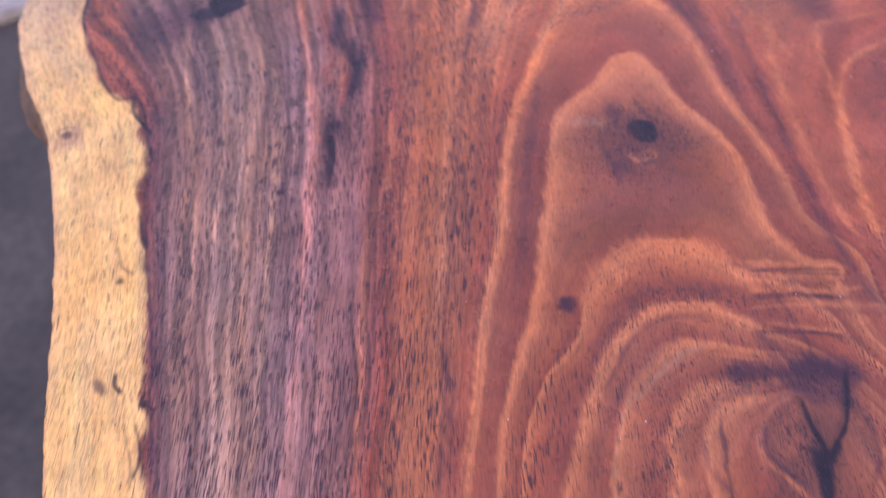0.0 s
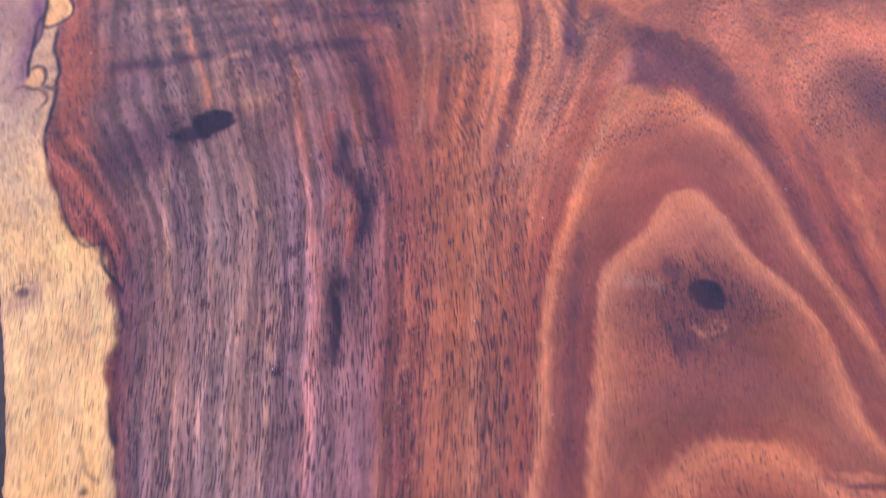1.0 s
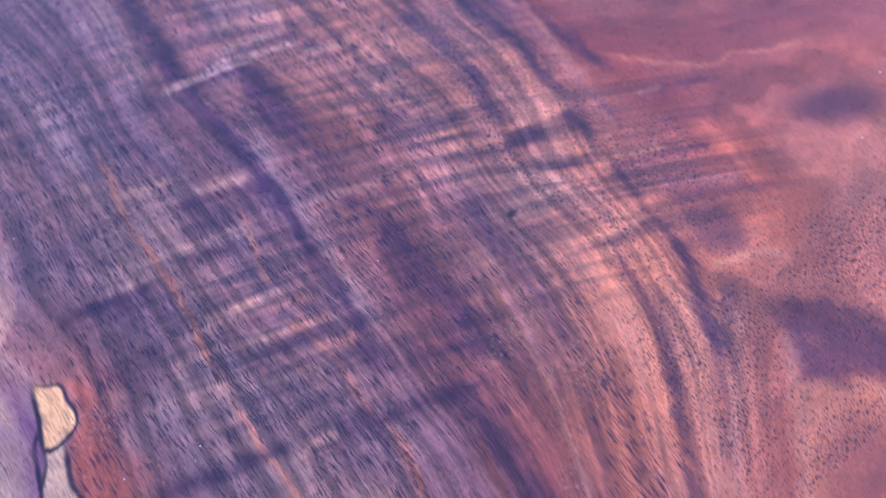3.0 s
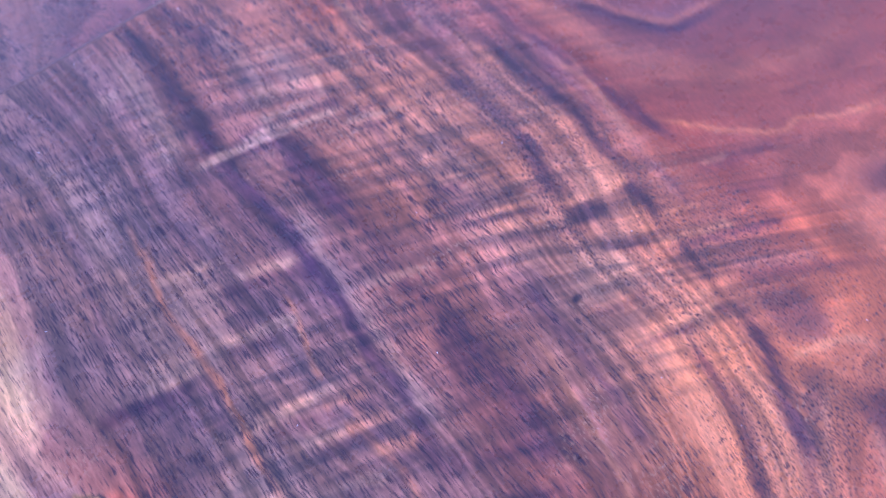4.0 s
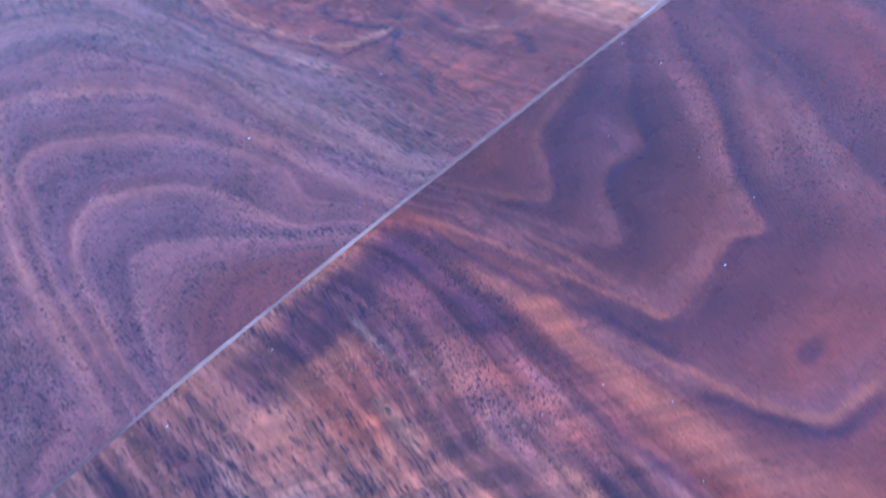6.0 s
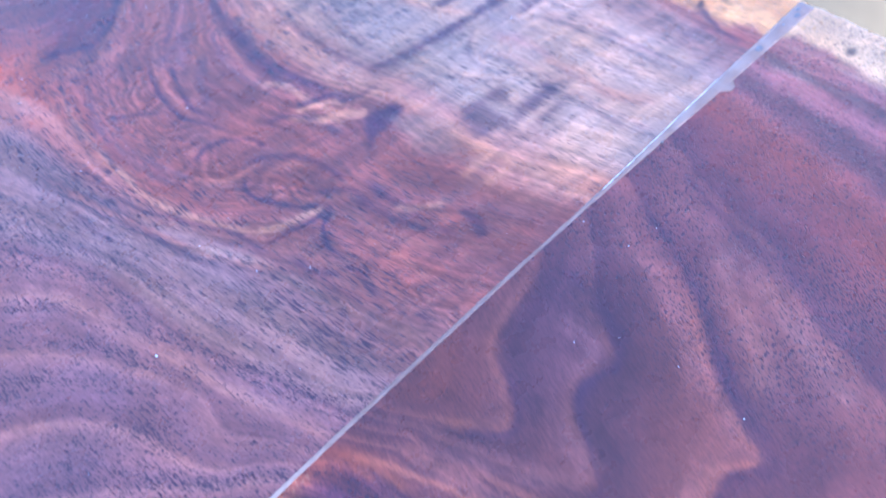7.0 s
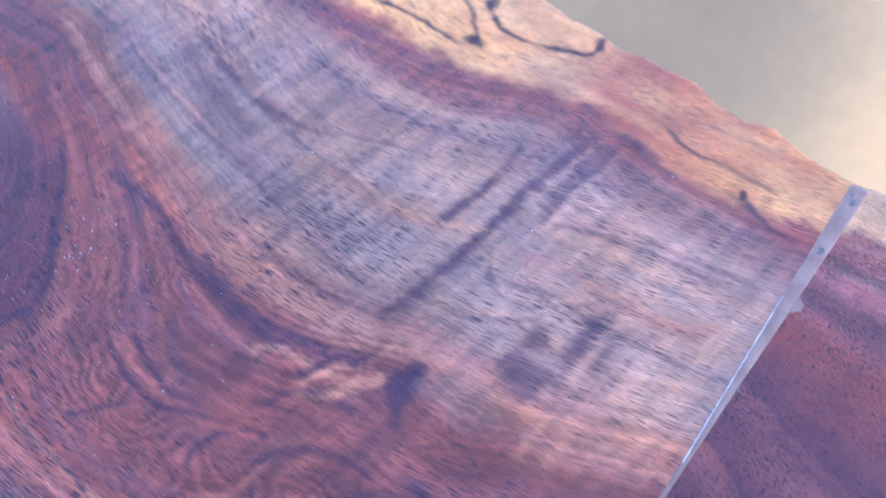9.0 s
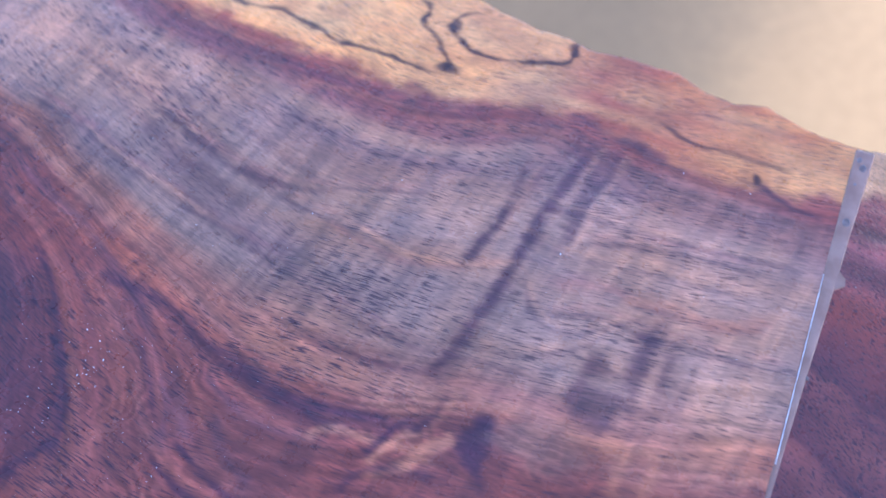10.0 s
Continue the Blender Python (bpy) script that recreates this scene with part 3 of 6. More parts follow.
A.line(LINE, 0.6, 2, 1.2, 318, -752, 334, -763, 348, -773)
A.line(PLUM, 0.45, 2, 1.5, 341, -726, 342, -745, 349, -763, 347, -783)
A.patch(PLUM, 0.6, 318, -596, 5, 8)
A.line(PLUM, 0.4, 2, 1.6, 300, -612, 299, -628, 306, -640)
# broad tones of the curled stretch
A.fill((0.15, 0.052, 0.045), 0.55, 9, 386, -64, 434, -103, 439, -181, 413, -228, 388, -214, 380, -161, 359, -132)
A.fill(PLUM, 0.75, 8, 318, -14, 352, -12, 426, -11, 449, -40, 455, -82, 424, -91, 403, -73, 375, -73, 378, -45, 351, -39, 324, -41)
A.fill(RUST, 0.45, 6, 340, -54, 376, -48, 381, -80, 361, -94, 339, -84)
A.fill(RUST, 0.5, 7, 409, -85, 434, -103, 434, -141, 431, -174, 411, -161, 403, -127)
A.line(PALE, 0.55, 14, 8, 293, -48, 288, -76, 286, -97, 284, -118)
A.line(PALE, 0.5, 12, 7, 307, -79, 307, -103, 304, -124)
A.line(PALE, 0.55, 11, 6, 238, -30, 234, -59, 229, -85, 225, -107, 220, -123)
A.fill(PALE, 0.5, 4, 196, -53, 221, -52, 219, -61, 198, -61)
A.fill(DUSK, 0.45, 8, 168, -20, 208, -32, 205, -81, 186, -97, 163, -71, 155, -47)
A.line(PALE, 0.5, 9, 4, 250, -187, 245, -209, 240, -232, 238, -253, 234, -275, 231, -296, 229, -310, 226, -330)
A.fill(DUSK, 0.45, 5, 216, -123, 236, -136, 243, -168, 239, -204, 229, -209, 222, -188, 215, -168, 212, -140)
A.fill(DUSK, 0.45, 4, 143, -235, 165, -240, 159, -267, 150, -271, 134, -253)
A.fill(DUSK, 0.4, 5, 188, -209, 231, -224, 232, -251, 208, -238, 188, -234)
A.fill(PALE, 0.35, 5, 177, -185, 200, -190, 187, -220, 170, -231, 167, -207)
A.fill(PALE, 0.35, 5, 140, -220, 166, -227, 180, -231, 171, -239, 139, -231)
A.fill(TAN, 0.5, 6, 337, -304, 356, -317, 346, -337, 323, -328)
A.fill(ROSE, 0.45, 7, 263, -229, 307, -249, 309, -289, 289, -310, 273, -279, 261, -259)
A.fill(DUSK, 0.5, 6, 312, -224, 328, -238, 317, -259, 300, -248)
A.fill(DUSK, 0.4, 6, 299, -284, 322, -300, 299, -323, 287, -309)
A.fill(PLUM, 0.5, 6, 265, -289, 269, -325, 264, -360, 260, -378, 244, -374, 243, -349, 243, -318)
A.fill(DUSK, 0.4, 6, 113, -229, 165, -245, 162, -273, 129, -292, 111, -274)
A.fill(PALE, 0.4, 6, 129, -292, 159, -305, 153, -320, 128, -315, 103, -306)
A.fill(PALE, 0.35, 6, 131, -347, 156, -360, 165, -382, 141, -377, 116, -366)
A.fill(DUSK, 0.5, 6, 89, -338, 112, -342, 141, -355, 128, -366, 102, -365, 82, -356)
# dark bands along the grain
A.line(PLUM, 0.89, 12, 6, 254, -7, 253, -29, 251, -51, 248, -76, 246, -96, 243, -115, 239, -134)
A.line(PLUM, 0.69, 8.1, 6, 277, -8, 280, -28, 281, -47, 276, -67, 270, -83)
A.line(PLUM, 0.5, 6.8, 4.5, 290, -39, 285, -69, 284, -91, 278, -108)
A.line(PLUM, 0.75, 8.1, 4.5, 237, -142, 238, -161, 239, -179, 240, -193, 237, -216, 236, -234)
A.line(PLUM, 0.89, 6.1, 3, 239, -224, 235, -248, 230, -271, 227, -288, 226, -305, 222, -321, 216, -339, 213, -354)
A.fill(PLUM, 0.85, 4, 269, -141, 280, -150, 280, -175, 274, -201, 266, -218, 261, -209, 260, -188, 262, -170)
A.line(PLUM, 0.59, 5.4, 4.5, 277, -193, 270, -221, 269, -240, 265, -254)
A.line(PLUM, 0.89, 11, 6, 372, -161, 373, -194, 373, -217, 368, -245, 360, -264, 355, -275)
A.line(PLUM, 0.59, 6.8, 6, 378, -110, 378, -136, 380, -159, 387, -181)
A.line(PLUM, 0.89, 9.5, 5.2, 408, -157, 405, -187, 406, -211, 406, -235, 401, -256, 396, -276, 392, -293, 388, -310, 384, -320)
A.line(PLUM, 0.75, 6.8, 4.5, 425, -178, 430, -205, 430, -232, 429, -259, 431, -283)
A.line(PLUM, 0.79, 6.8, 4.5, 380, -338, 380, -351, 378, -361)
A.line(PLUM, 0.89, 8.1, 4.5, 373, -380, 369, -398, 361, -413, 353, -427, 344, -441, 336, -455)
A.line(BROWN, 0.83, 5.4, 2.5, 341, -381, 337, -397, 332, -412, 326, -425, 315, -440, 309, -449)
A.line(PLUM, 0.69, 6.8, 4.5, 310, -303, 305, -320, 303, -335, 300, -353, 297, -370, 293, -388, 288, -403)
A.line(PLUM, 0.69, 8.1, 4.5, 271, -286, 267, -307, 265, -326, 262, -347, 262, -366)
A.line(PLUM, 0.59, 8.1, 6, 265, -254, 265, -280, 261, -302, 255, -325)
A.line(BROWN, 0.77, 3.4, 1.5, 284, -354, 280, -370, 274, -390, 269, -410)
A.line(PLUM, 0.4, 4.1, 4.5, 159, -78, 154, -118, 150, -148, 140, -178, 129, -202)
A.line(PLUM, 0.4, 4.1, 4.5, 198, -112, 196, -155, 195, -178, 194, -209)
A.line(PLUM, 0.75, 6.8, 4.5, 249, -99, 240, -140, 241, -170, 240, -197, 236, -220, 236, -236, 230, -261, 227, -282, 228, -301)
A.line(PLUM, 0.79, 6.8, 4.5, 344, -401, 330, -425, 314, -444, 300, -463, 286, -481, 272, -500)
A.line(PLUM, 0.59, 6.8, 4.5, 371, -397, 358, -418, 345, -437, 331, -458, 315, -476, 296, -496)
A.line(PLUM, 0.75, 11, 6, 235, -375, 232, -404, 228, -430, 224, -454, 219, -467)
A.line(PLUM, 0.5, 4.1, 3, 281, -417, 267, -440, 254, -461, 239, -480)
# light lines along the grain
A.line(M_LINE, 0.9, 3.0, 1.2, 179, -141, 176, -157, 173, -173, 170, -184, 167, -198, 166, -214, 166, -226, 165, -235, 165, -246, 162, -260, 161, -273, 158, -283, 155, -296, 154, -314)
A.line(M_LINE, 0.9, 3.2, 1.2, 151, -320, 151, -338, 149, -355, 149, -373, 147, -386, 144, -396)
A.line(M_LINE, 0.45, 2.4, 1.6, 181, -156, 173, -176, 167, -194, 165, -216, 165, -237)
A.line(M_LINE, 0.75, 2.6, 1.2, 215, -228, 213, -241, 208, -256, 203, -268, 202, -277)
A.line(M_LINE, 0.7, 3.6, 1.8, 205, -294, 200, -317, 201, -335, 199, -352, 196, -370)
A.line(M_LINE, 0.8, 3.2, 1.5, 199, -376, 199, -390, 193, -405, 189, -419, 184, -438)
A.line(M_LINE, 0.8, 3, 1.5, 284, -348, 280, -367, 275, -386, 271, -403, 265, -416, 257, -432, 249, -450, 236, -471)
A.line(ROSE, 0.5, 3, 1.8, 286, -354, 281, -376, 275, -396, 268, -414)
A.line(M_LINE, 0.8, 3.4, 1.5, 291, -324, 288, -341, 283, -357, 278, -378, 273, -397, 267, -412)
A.line(ROSE, 0.75, 3.4, 2, 304, -202, 300, -226, 295, -249, 293, -261)
A.line(GOLD, 0.6, 7, 4, 400, -167, 397, -193, 397, -216, 397, -239, 393, -261, 388, -279)
A.line(ROSE, 0.6, 5, 3, 422, -206, 421, -232, 418, -257, 412, -280, 408, -299, 404, -321)
A.line(GOLD, 0.4, 3, 2, 434, -205, 424, -238, 416, -265, 412, -288)
A.line(ROSE, 0.5, 4, 3, 318, -160, 314, -189, 310, -218)
A.line(TAN, 0.6, 3, 2, 319, -108, 314, -122, 309, -135)
A.line(GOLD, 0.55, 10, 5, 331, -380, 324, -404, 312, -424, 299, -440)
A.line(GOLD, 0.55, 8, 4, 356, -386, 350, -405, 339, -425, 326, -446)
A.line(GOLD, 0.55, 9, 5, 339, -410, 330, -433, 317, -454, 303, -473, 285, -494, 272, -510)
A.line(GOLD, 0.5, 9, 5, 333, -388, 320, -416, 302, -442, 281, -469, 262, -495)
A.line(GOLD, 0.75, 4, 2, 369, -435, 350, -449, 331, -466, 313, -481, 295, -499, 279, -516)
A.line(GOLD, 0.7, 6, 3, 372, -459, 363, -472, 347, -487, 331, -503)
A.line(GOLD, 0.8, 4, 2, 300, -532, 319, -515, 339, -499, 355, -488, 365, -491, 365, -501)
A.line(GOLD, 0.7, 4, 2, 365, -501, 378, -501, 383, -510, 383, -525)
A.fill(GOLD, 0.35, 4, 355, -485, 368, -496, 354, -507, 331, -510)
A.fill((0.14, 0.042, 0.038), 0.6, 7, 375, -456, 407, -490, 399, -523, 389, -515, 385, -501, 368, -497, 358, -484)
A.line((0.17, 0.048, 0.038), 0.6, 14, 8, 404, -493, 400, -536, 394, -581, 386, -618)
A.line(ROSE, 0.5, 3, 2, 274, -23, 272, -54, 267, -78, 262, -93)
A.line(ROSE, 0.5, 4, 3, 359, -87, 355, -109, 349, -130, 346, -148)
A.line(ROSE, 0.5, 4, 3, 423, -110, 425, -138, 424, -168, 426, -194, 427, -219)
A.line(GOLD, 0.5, 4, 2.5, 395, -165, 393, -187, 394, -206, 394, -228, 394, -249)
A.line(PLUM, 0.55, 5, 3, 420, -159, 418, -186, 420, -203, 425, -221)
A.line(PLUM, 0.5, 5, 3, 418, -201, 419, -223, 416, -244)
A.line(GOLD, 0.5, 3, 2, 425, -202, 428, -229, 422, -249, 419, -272)
A.line(PLUM, 0.55, 4, 2.5, 437, -246, 432, -267, 432, -288)
A.line(PLUM, 0.5, 4, 2.5, 412, -274, 410, -292, 408, -313, 400, -331)
A.line(ROSE, 0.5, 3, 2, 304, -119, 309, -128, 305, -138)
# steps of the curl across the grain
A.line(SILVER, 1, 4.6, 1.6, 226, -133, 242, -135, 256, -138, 274, -141, 297, -146, 311, -148)
A.line(PLUM, 0.73, 4.6, 2.8, 251, -131, 273, -133, 290, -137, 305, -141, 317, -147)
A.line(SILVER, 0.75, 5.8, 2.5, 271, -127, 288, -131, 305, -136)
A.line(PLUM, 0.69, 4.6, 3.1, 240, -139, 259, -143, 276, -147)
A.line(PLUM, 0.58, 3.4, 2.8, 309, -153, 323, -158, 341, -162)
A.line(SILVER, 0.75, 3.4, 2, 307, -159, 321, -164, 334, -170)
A.line(PLUM, 0.54, 3.4, 2.8, 308, -167, 323, -174, 338, -177)
A.line(SILVER, 0.81, 4.6, 2, 170, -182, 181, -185, 190, -187, 200, -189)
A.line(PLUM, 0.69, 6.9, 4.2, 190, -208, 205, -214, 218, -218, 232, -222, 241, -225)
A.line(SILVER, 0.75, 5.8, 2.5, 204, -205, 218, -210, 232, -214)
A.line(SILVER, 0.81, 5.8, 2.5, 177, -233, 189, -237, 202, -241, 213, -243)
A.line(PLUM, 0.54, 5.8, 4.2, 174, -239, 187, -244, 200, -249)
A.line(SILVER, 0.88, 5.8, 2.5, 136, -230, 150, -234, 164, -235)
A.line(PLUM, 0.69, 5.8, 4.2, 118, -232, 130, -236, 143, -240, 156, -242)
A.line(SILVER, 0.75, 5.8, 2.5, 162, -277, 175, -280, 190, -283, 206, -286)
A.line(GOLD, 0.69, 5.8, 2.5, 193, -290, 203, -293, 214, -297)
A.line(PLUM, 0.58, 5.8, 4.2, 164, -287, 182, -292, 199, -298, 216, -307)
A.line(SILVER, 0.62, 4.6, 2.5, 170, -299, 183, -303, 196, -307)
A.line(GOLD, 0.75, 6.9, 3, 194, -306, 204, -309, 214, -314)
A.line(PLUM, 0.54, 5.8, 4.2, 176, -309, 192, -313, 210, -322)
A.line(GOLD, 0.62, 5.8, 3, 197, -323, 206, -327, 215, -332)
A.line(PLUM, 0.54, 5.8, 4.2, 177, -323, 197, -330, 216, -339)
A.line(PLUM, 0.63, 8, 4.2, 214, -349, 233, -357, 248, -366, 264, -375)
A.line(SILVER, 0.62, 4.6, 2, 247, -250, 263, -257, 280, -262)
A.line(PLUM, 0.54, 4.6, 3.5, 256, -261, 275, -268, 287, -271)
A.line(PLUM, 0.54, 4, 2.8, 310, -229, 330, -236, 351, -243)
A.line(GOLD, 0.69, 4.6, 2.2, 331, -221, 345, -227, 359, -232)
A.line(PLUM, 0.44, 3.4, 2.8, 335, -211, 350, -217, 365, -223)
A.line(GOLD, 0.5, 3.4, 2, 342, -208, 357, -214, 370, -218)
A.line(GOLD, 0.56, 4.6, 2, 327, -235, 344, -242, 359, -248)
A.line(PLUM, 0.48, 3.4, 2.8, 325, -250, 343, -257, 358, -261)
A.line(GOLD, 0.62, 5.8, 2.5, 322, -258, 342, -266, 358, -273)
A.line(PLUM, 0.54, 4.6, 2.8, 311, -257, 331, -266, 348, -276)
A.line(GOLD, 0.56, 4.6, 2, 320, -268, 338, -278, 351, -286)
A.line(PLUM, 0.48, 4.6, 2.8, 316, -277, 335, -286, 354, -299)
A.line(GOLD, 0.62, 5.8, 2.5, 329, -292, 347, -303, 362, -309)
A.line(GOLD, 1, 5.2, 1.5, 356, -279, 368, -283, 380, -287, 394, -288)
A.fill(GOLD, 0.65, 3, 376, -266, 391, -271, 394, -287, 378, -284, 367, -280)
A.fill(PLUM, 0.7, 3, 353, -283, 366, -287, 373, -294, 365, -298, 355, -296, 350, -290)
A.fill(GOLD, 0.75, 3, 374, -299, 385, -305, 382, -319, 370, -316, 361, -312)
A.line(GOLD, 1, 4, 1.8, 356, -309, 368, -314, 379, -319)
A.line(PLUM, 0.58, 4, 2.8, 350, -311, 362, -319, 373, -324)
A.line(GOLD, 1, 4.6, 1.8, 375, -328, 389, -334, 402, -340, 412, -345)
A.line(PLUM, 0.69, 4.6, 2.8, 377, -335, 397, -344, 417, -353, 433, -361)
A.line(GOLD, 0.62, 4, 2, 385, -317, 397, -321, 409, -326)
A.line(ROSE, 0.4, 4.6, 2, 402, -269, 413, -274, 424, -277)
A.line(GOLD, 0.62, 3.4, 1.5, 430, -308, 438, -312, 444, -313)
A.line(PLUM, 0.54, 5.8, 4.2, 424, -309, 445, -318, 470, -324)
A.line(PLUM, 0.54, 5.8, 4.2, 423, -328, 439, -338, 455, -344)
A.line(PLUM, 0.58, 6.9, 4.2, 387, -367, 407, -379, 426, -391, 450, -407)
A.line(ROSE, 0.4, 5.8, 3, 390, -361, 410, -373, 429, -385)
A.line(GOLD, 1, 4.6, 1.8, 342, -365, 354, -369, 369, -372)
A.line(GOLD, 0.94, 5.8, 2, 353, -359, 363, -362, 373, -365)
A.line(GOLD, 0.75, 5.8, 2.5, 320, -357, 332, -362, 343, -367)
A.line(PLUM, 0.69, 3.4, 2.2, 322, -361, 335, -366, 352, -373)
A.line(PLUM, 0.78, 5.8, 3.5, 365, -372, 373, -378, 376, -385)
A.line(PLUM, 0.48, 4.6, 3.5, 320, -337, 334, -342, 349, -346)
A.fill(DUSK, 0.5, 3, 387, -381, 404, -391, 403, -409, 394, -419, 380, -407, 382, -392)
A.line(GOLD, 0.94, 4.6, 1.6, 373, -414, 384, -417, 397, -423, 407, -431)
A.fill(DUSK, 0.5, 3, 372, -420, 377, -429, 353, -445, 340, -451, 354, -434)
A.line(SILVER, 0.75, 4.6, 2.5, 233, -133, 250, -136, 270, -135, 288, -138)
A.line(PLUM, 0.73, 6.9, 4.2, 108, -233, 126, -235, 142, -240)
A.line(PLUM, 0.78, 6.9, 4.2, 97, -339, 110, -341, 123, -345, 135, -349, 148, -353, 162, -359)
A.line(PLUM, 0.78, 6.9, 4.2, 166, -363, 182, -367, 197, -373, 214, -377, 229, -383, 250, -391)
A.line(SILVER, 0.88, 4.6, 2, 159, -364, 169, -363, 180, -365)
A.line(PLUM, 0.48, 5.8, 4.2, 153, -324, 172, -329, 190, -336, 206, -342)
A.line(SILVER, 0.62, 5.8, 3, 156, -320, 177, -327, 197, -336)
A.fill(TAN, 0.5, 4, 165, -396, 181, -399, 182, -406, 165, -409, 161, -406)
A.line(GOLD, 1, 4, 1.5, 335, -361, 349, -365, 362, -370, 370, -370)
A.line(GOLD, 1, 4, 1.6, 358, -280, 376, -283, 394, -286)
A.fill(GOLD, 0.5, 3, 384, -267, 395, -271, 395, -287, 378, -285, 374, -279)
# soft inner light of the lobes by the joint, and the shaded steps between them
A.line(LOBE, 0.45, 10, 9, 453, -23, 467, -58, 478, -89, 484, -117, 491, -135, 504, -136, 522, -132, 544, -130, 561, -135)
A.line(LOBE, 0.35, 8, 7, 465, -27, 480, -57, 494, -82, 504, -92, 521, -71)
A.line(LOBE, 0.4, 8, 7, 562, -133, 579, -104, 599, -74, 618, -39)
A.line(LOBE, 0.5, 12, 9, 456, -106, 462, -143, 475, -174, 489, -204, 498, -218, 510, -221, 535, -226)
A.line(PLUM, 0.45, 6, 5, 459, -107, 467, -128, 470, -163)
A.line(PLUM, 0.5, 6, 5, 452, -32, 462, -71, 470, -111, 479, -138, 495, -148)
A.line(PLUM, 0.45, 6, 5, 501, -145, 523, -142, 544, -140, 563, -147, 576, -128, 596, -93)
A.line(EMBER, 0.36, 13, 10, 443, -61, 452, -95, 453, -130, 453, -170, 457, -204, 467, -232, 486, -257)
A.line(PLUM, 0.5, 7, 5, 466, -175, 476, -201, 490, -226, 511, -235)
A.line(PLUM, 0.5, 7, 4, 651, -9, 633, -30, 626, -45, 613, -71, 599, -93, 582, -109, 576, -121)
A.line(LOBE, 0.4, 8, 7, 634, -10, 615, -33, 609, -53, 594, -79, 574, -100)
A.line(PLUM, 0.5, 6, 4, 674, -19, 664, -45, 657, -68, 657, -87, 646, -103)
A.line(LOBE, 0.4, 8, 7, 655, -24, 649, -57, 644, -84, 627, -103)
A.fill(PLUM, 0.3, 6, 576, -7, 568, -15, 541, -16, 528, -23, 516, -36, 509, -47, 525, -65, 541, -58, 561, -61, 572, -38, 580, -16)
A.line(LOBE, 0.4, 6, 5, 561, -30, 560, -50, 557, -58, 541, -56)
A.line(PLUM, 0.45, 6, 4, 584, -16, 578, -40, 568, -64, 543, -64, 529, -69)
A.line(DUSTY, 0.4, 10, 8, 641, -89, 628, -117, 617, -144, 611, -157)
A.line(DUSTY, 0.35, 9, 8, 643, -64, 627, -83, 612, -107, 590, -126)
# broken colour under the joint and crisp steps round the lobes
A.fill(PLUM, 0.6, 5, 363, -6, 401, -9, 436, -7, 442, -42, 428, -42, 410, -32, 387, -37, 372, -39, 355, -40, 345, -30)
A.fill(PLUM, 0.55, 5, 425, -57, 438, -79, 439, -109, 437, -126, 425, -110, 420, -77)
A.fill((0.17, 0.050, 0.044), 0.45, 5, 407, -23, 422, -44, 411, -61, 398, -49)
A.fill((0.19, 0.056, 0.046), 0.5, 5, 413, -79, 428, -96, 429, -116, 425, -134, 415, -108)
A.fill((0.20, 0.060, 0.048), 0.5, 6, 345, -38, 371, -56, 382, -91, 402, -107, 406, -139, 404, -170, 388, -136, 370, -104, 356, -74)
A.line(PALE, 0.6, 3, 2, 383, -33, 383, -47, 382, -68)
A.line(TAN, 0.6, 5, 3, 363, -73, 362, -90, 360, -109)
A.line(GOLD, 0.5, 5, 3, 397, -114, 390, -123, 382, -130)
A.line(GOLD, 0.5, 5, 3, 398, -146, 399, -162, 400, -177)
A.line(PLUM, 0.6, 4, 2.5, 396, -117, 391, -128, 389, -145)
A.line(PLUM, 0.55, 5, 3, 427, -132, 427, -153, 428, -175, 428, -197)
A.line(PLUM, 0.65, 4, 2.5, 445, -29, 453, -71, 462, -100, 470, -129, 478, -172)
A.line(EMBER, 0.55, 3, 1.6, 445, -10, 460, -45, 470, -78, 477, -104, 486, -133, 491, -141)
A.line(EMBER, 0.5, 9, 5, 436, -33, 443, -62, 448, -99, 451, -128, 452, -154, 455, -178, 457, -204, 456, -225)
A.line(EMBER, 0.6, 4, 2, 465, -133, 472, -161, 479, -187, 488, -210, 498, -223, 509, -225, 523, -227, 534, -228)
A.line(PLUM, 0.6, 5, 2, 468, -174, 476, -196, 493, -228, 506, -232, 525, -234)
A.line(PLUM, 0.55, 3.4, 1.6, 489, -144, 503, -144, 521, -141, 544, -137, 561, -144, 570, -132, 583, -109, 601, -82)
A.line(PLUM, 0.5, 3, 1.6, 500, -98, 507, -99, 526, -73, 540, -64, 560, -69, 576, -44)
A.line(PLUM, 0.4, 3, 1.6, 485, -40, 499, -54, 511, -50, 521, -34, 527, -23)
A.fill(INK, 1.0, 1.2, 120, -405, 131, -404, 137, -397, 148, -401, 156, -409, 153, -413, 142, -414, 133, -414, 124, -411)
# star knot with its cracks, lips and smudges
A.fill(UMBER, 0.6, 3, 283, -798, 300, -789, 318, -792, 329, -805, 325, -826, 314, -840, 295, -846, 281, -836, 276, -821)
A.fill(PLUM, 0.7, 4, 311, -778, 326, -779, 336, -794, 326, -806, 312, -794, 303, -785)
A.fill(PLUM, 0.5, 4, 279, -765, 299, -767, 309, -781, 292, -781, 279, -774)
A.line(PLUM, 0.6, 3, 2, 318, -762, 324, -773, 324, -784)
A.fill(EMBER, 0.55, 3, 311, -819, 321, -820, 316, -835, 302, -838)
A.fill(EMBER, 0.4, 3, 287, -800, 302, -798, 295, -813, 282, -816)
A.line(LINE, 0.7, 1.6, 1, 278, -805, 277, -814, 280, -825, 284, -836)
A.line(PLUM, 0.7, 2, 1.2, 285, -797, 280, -809, 282, -823, 287, -833)
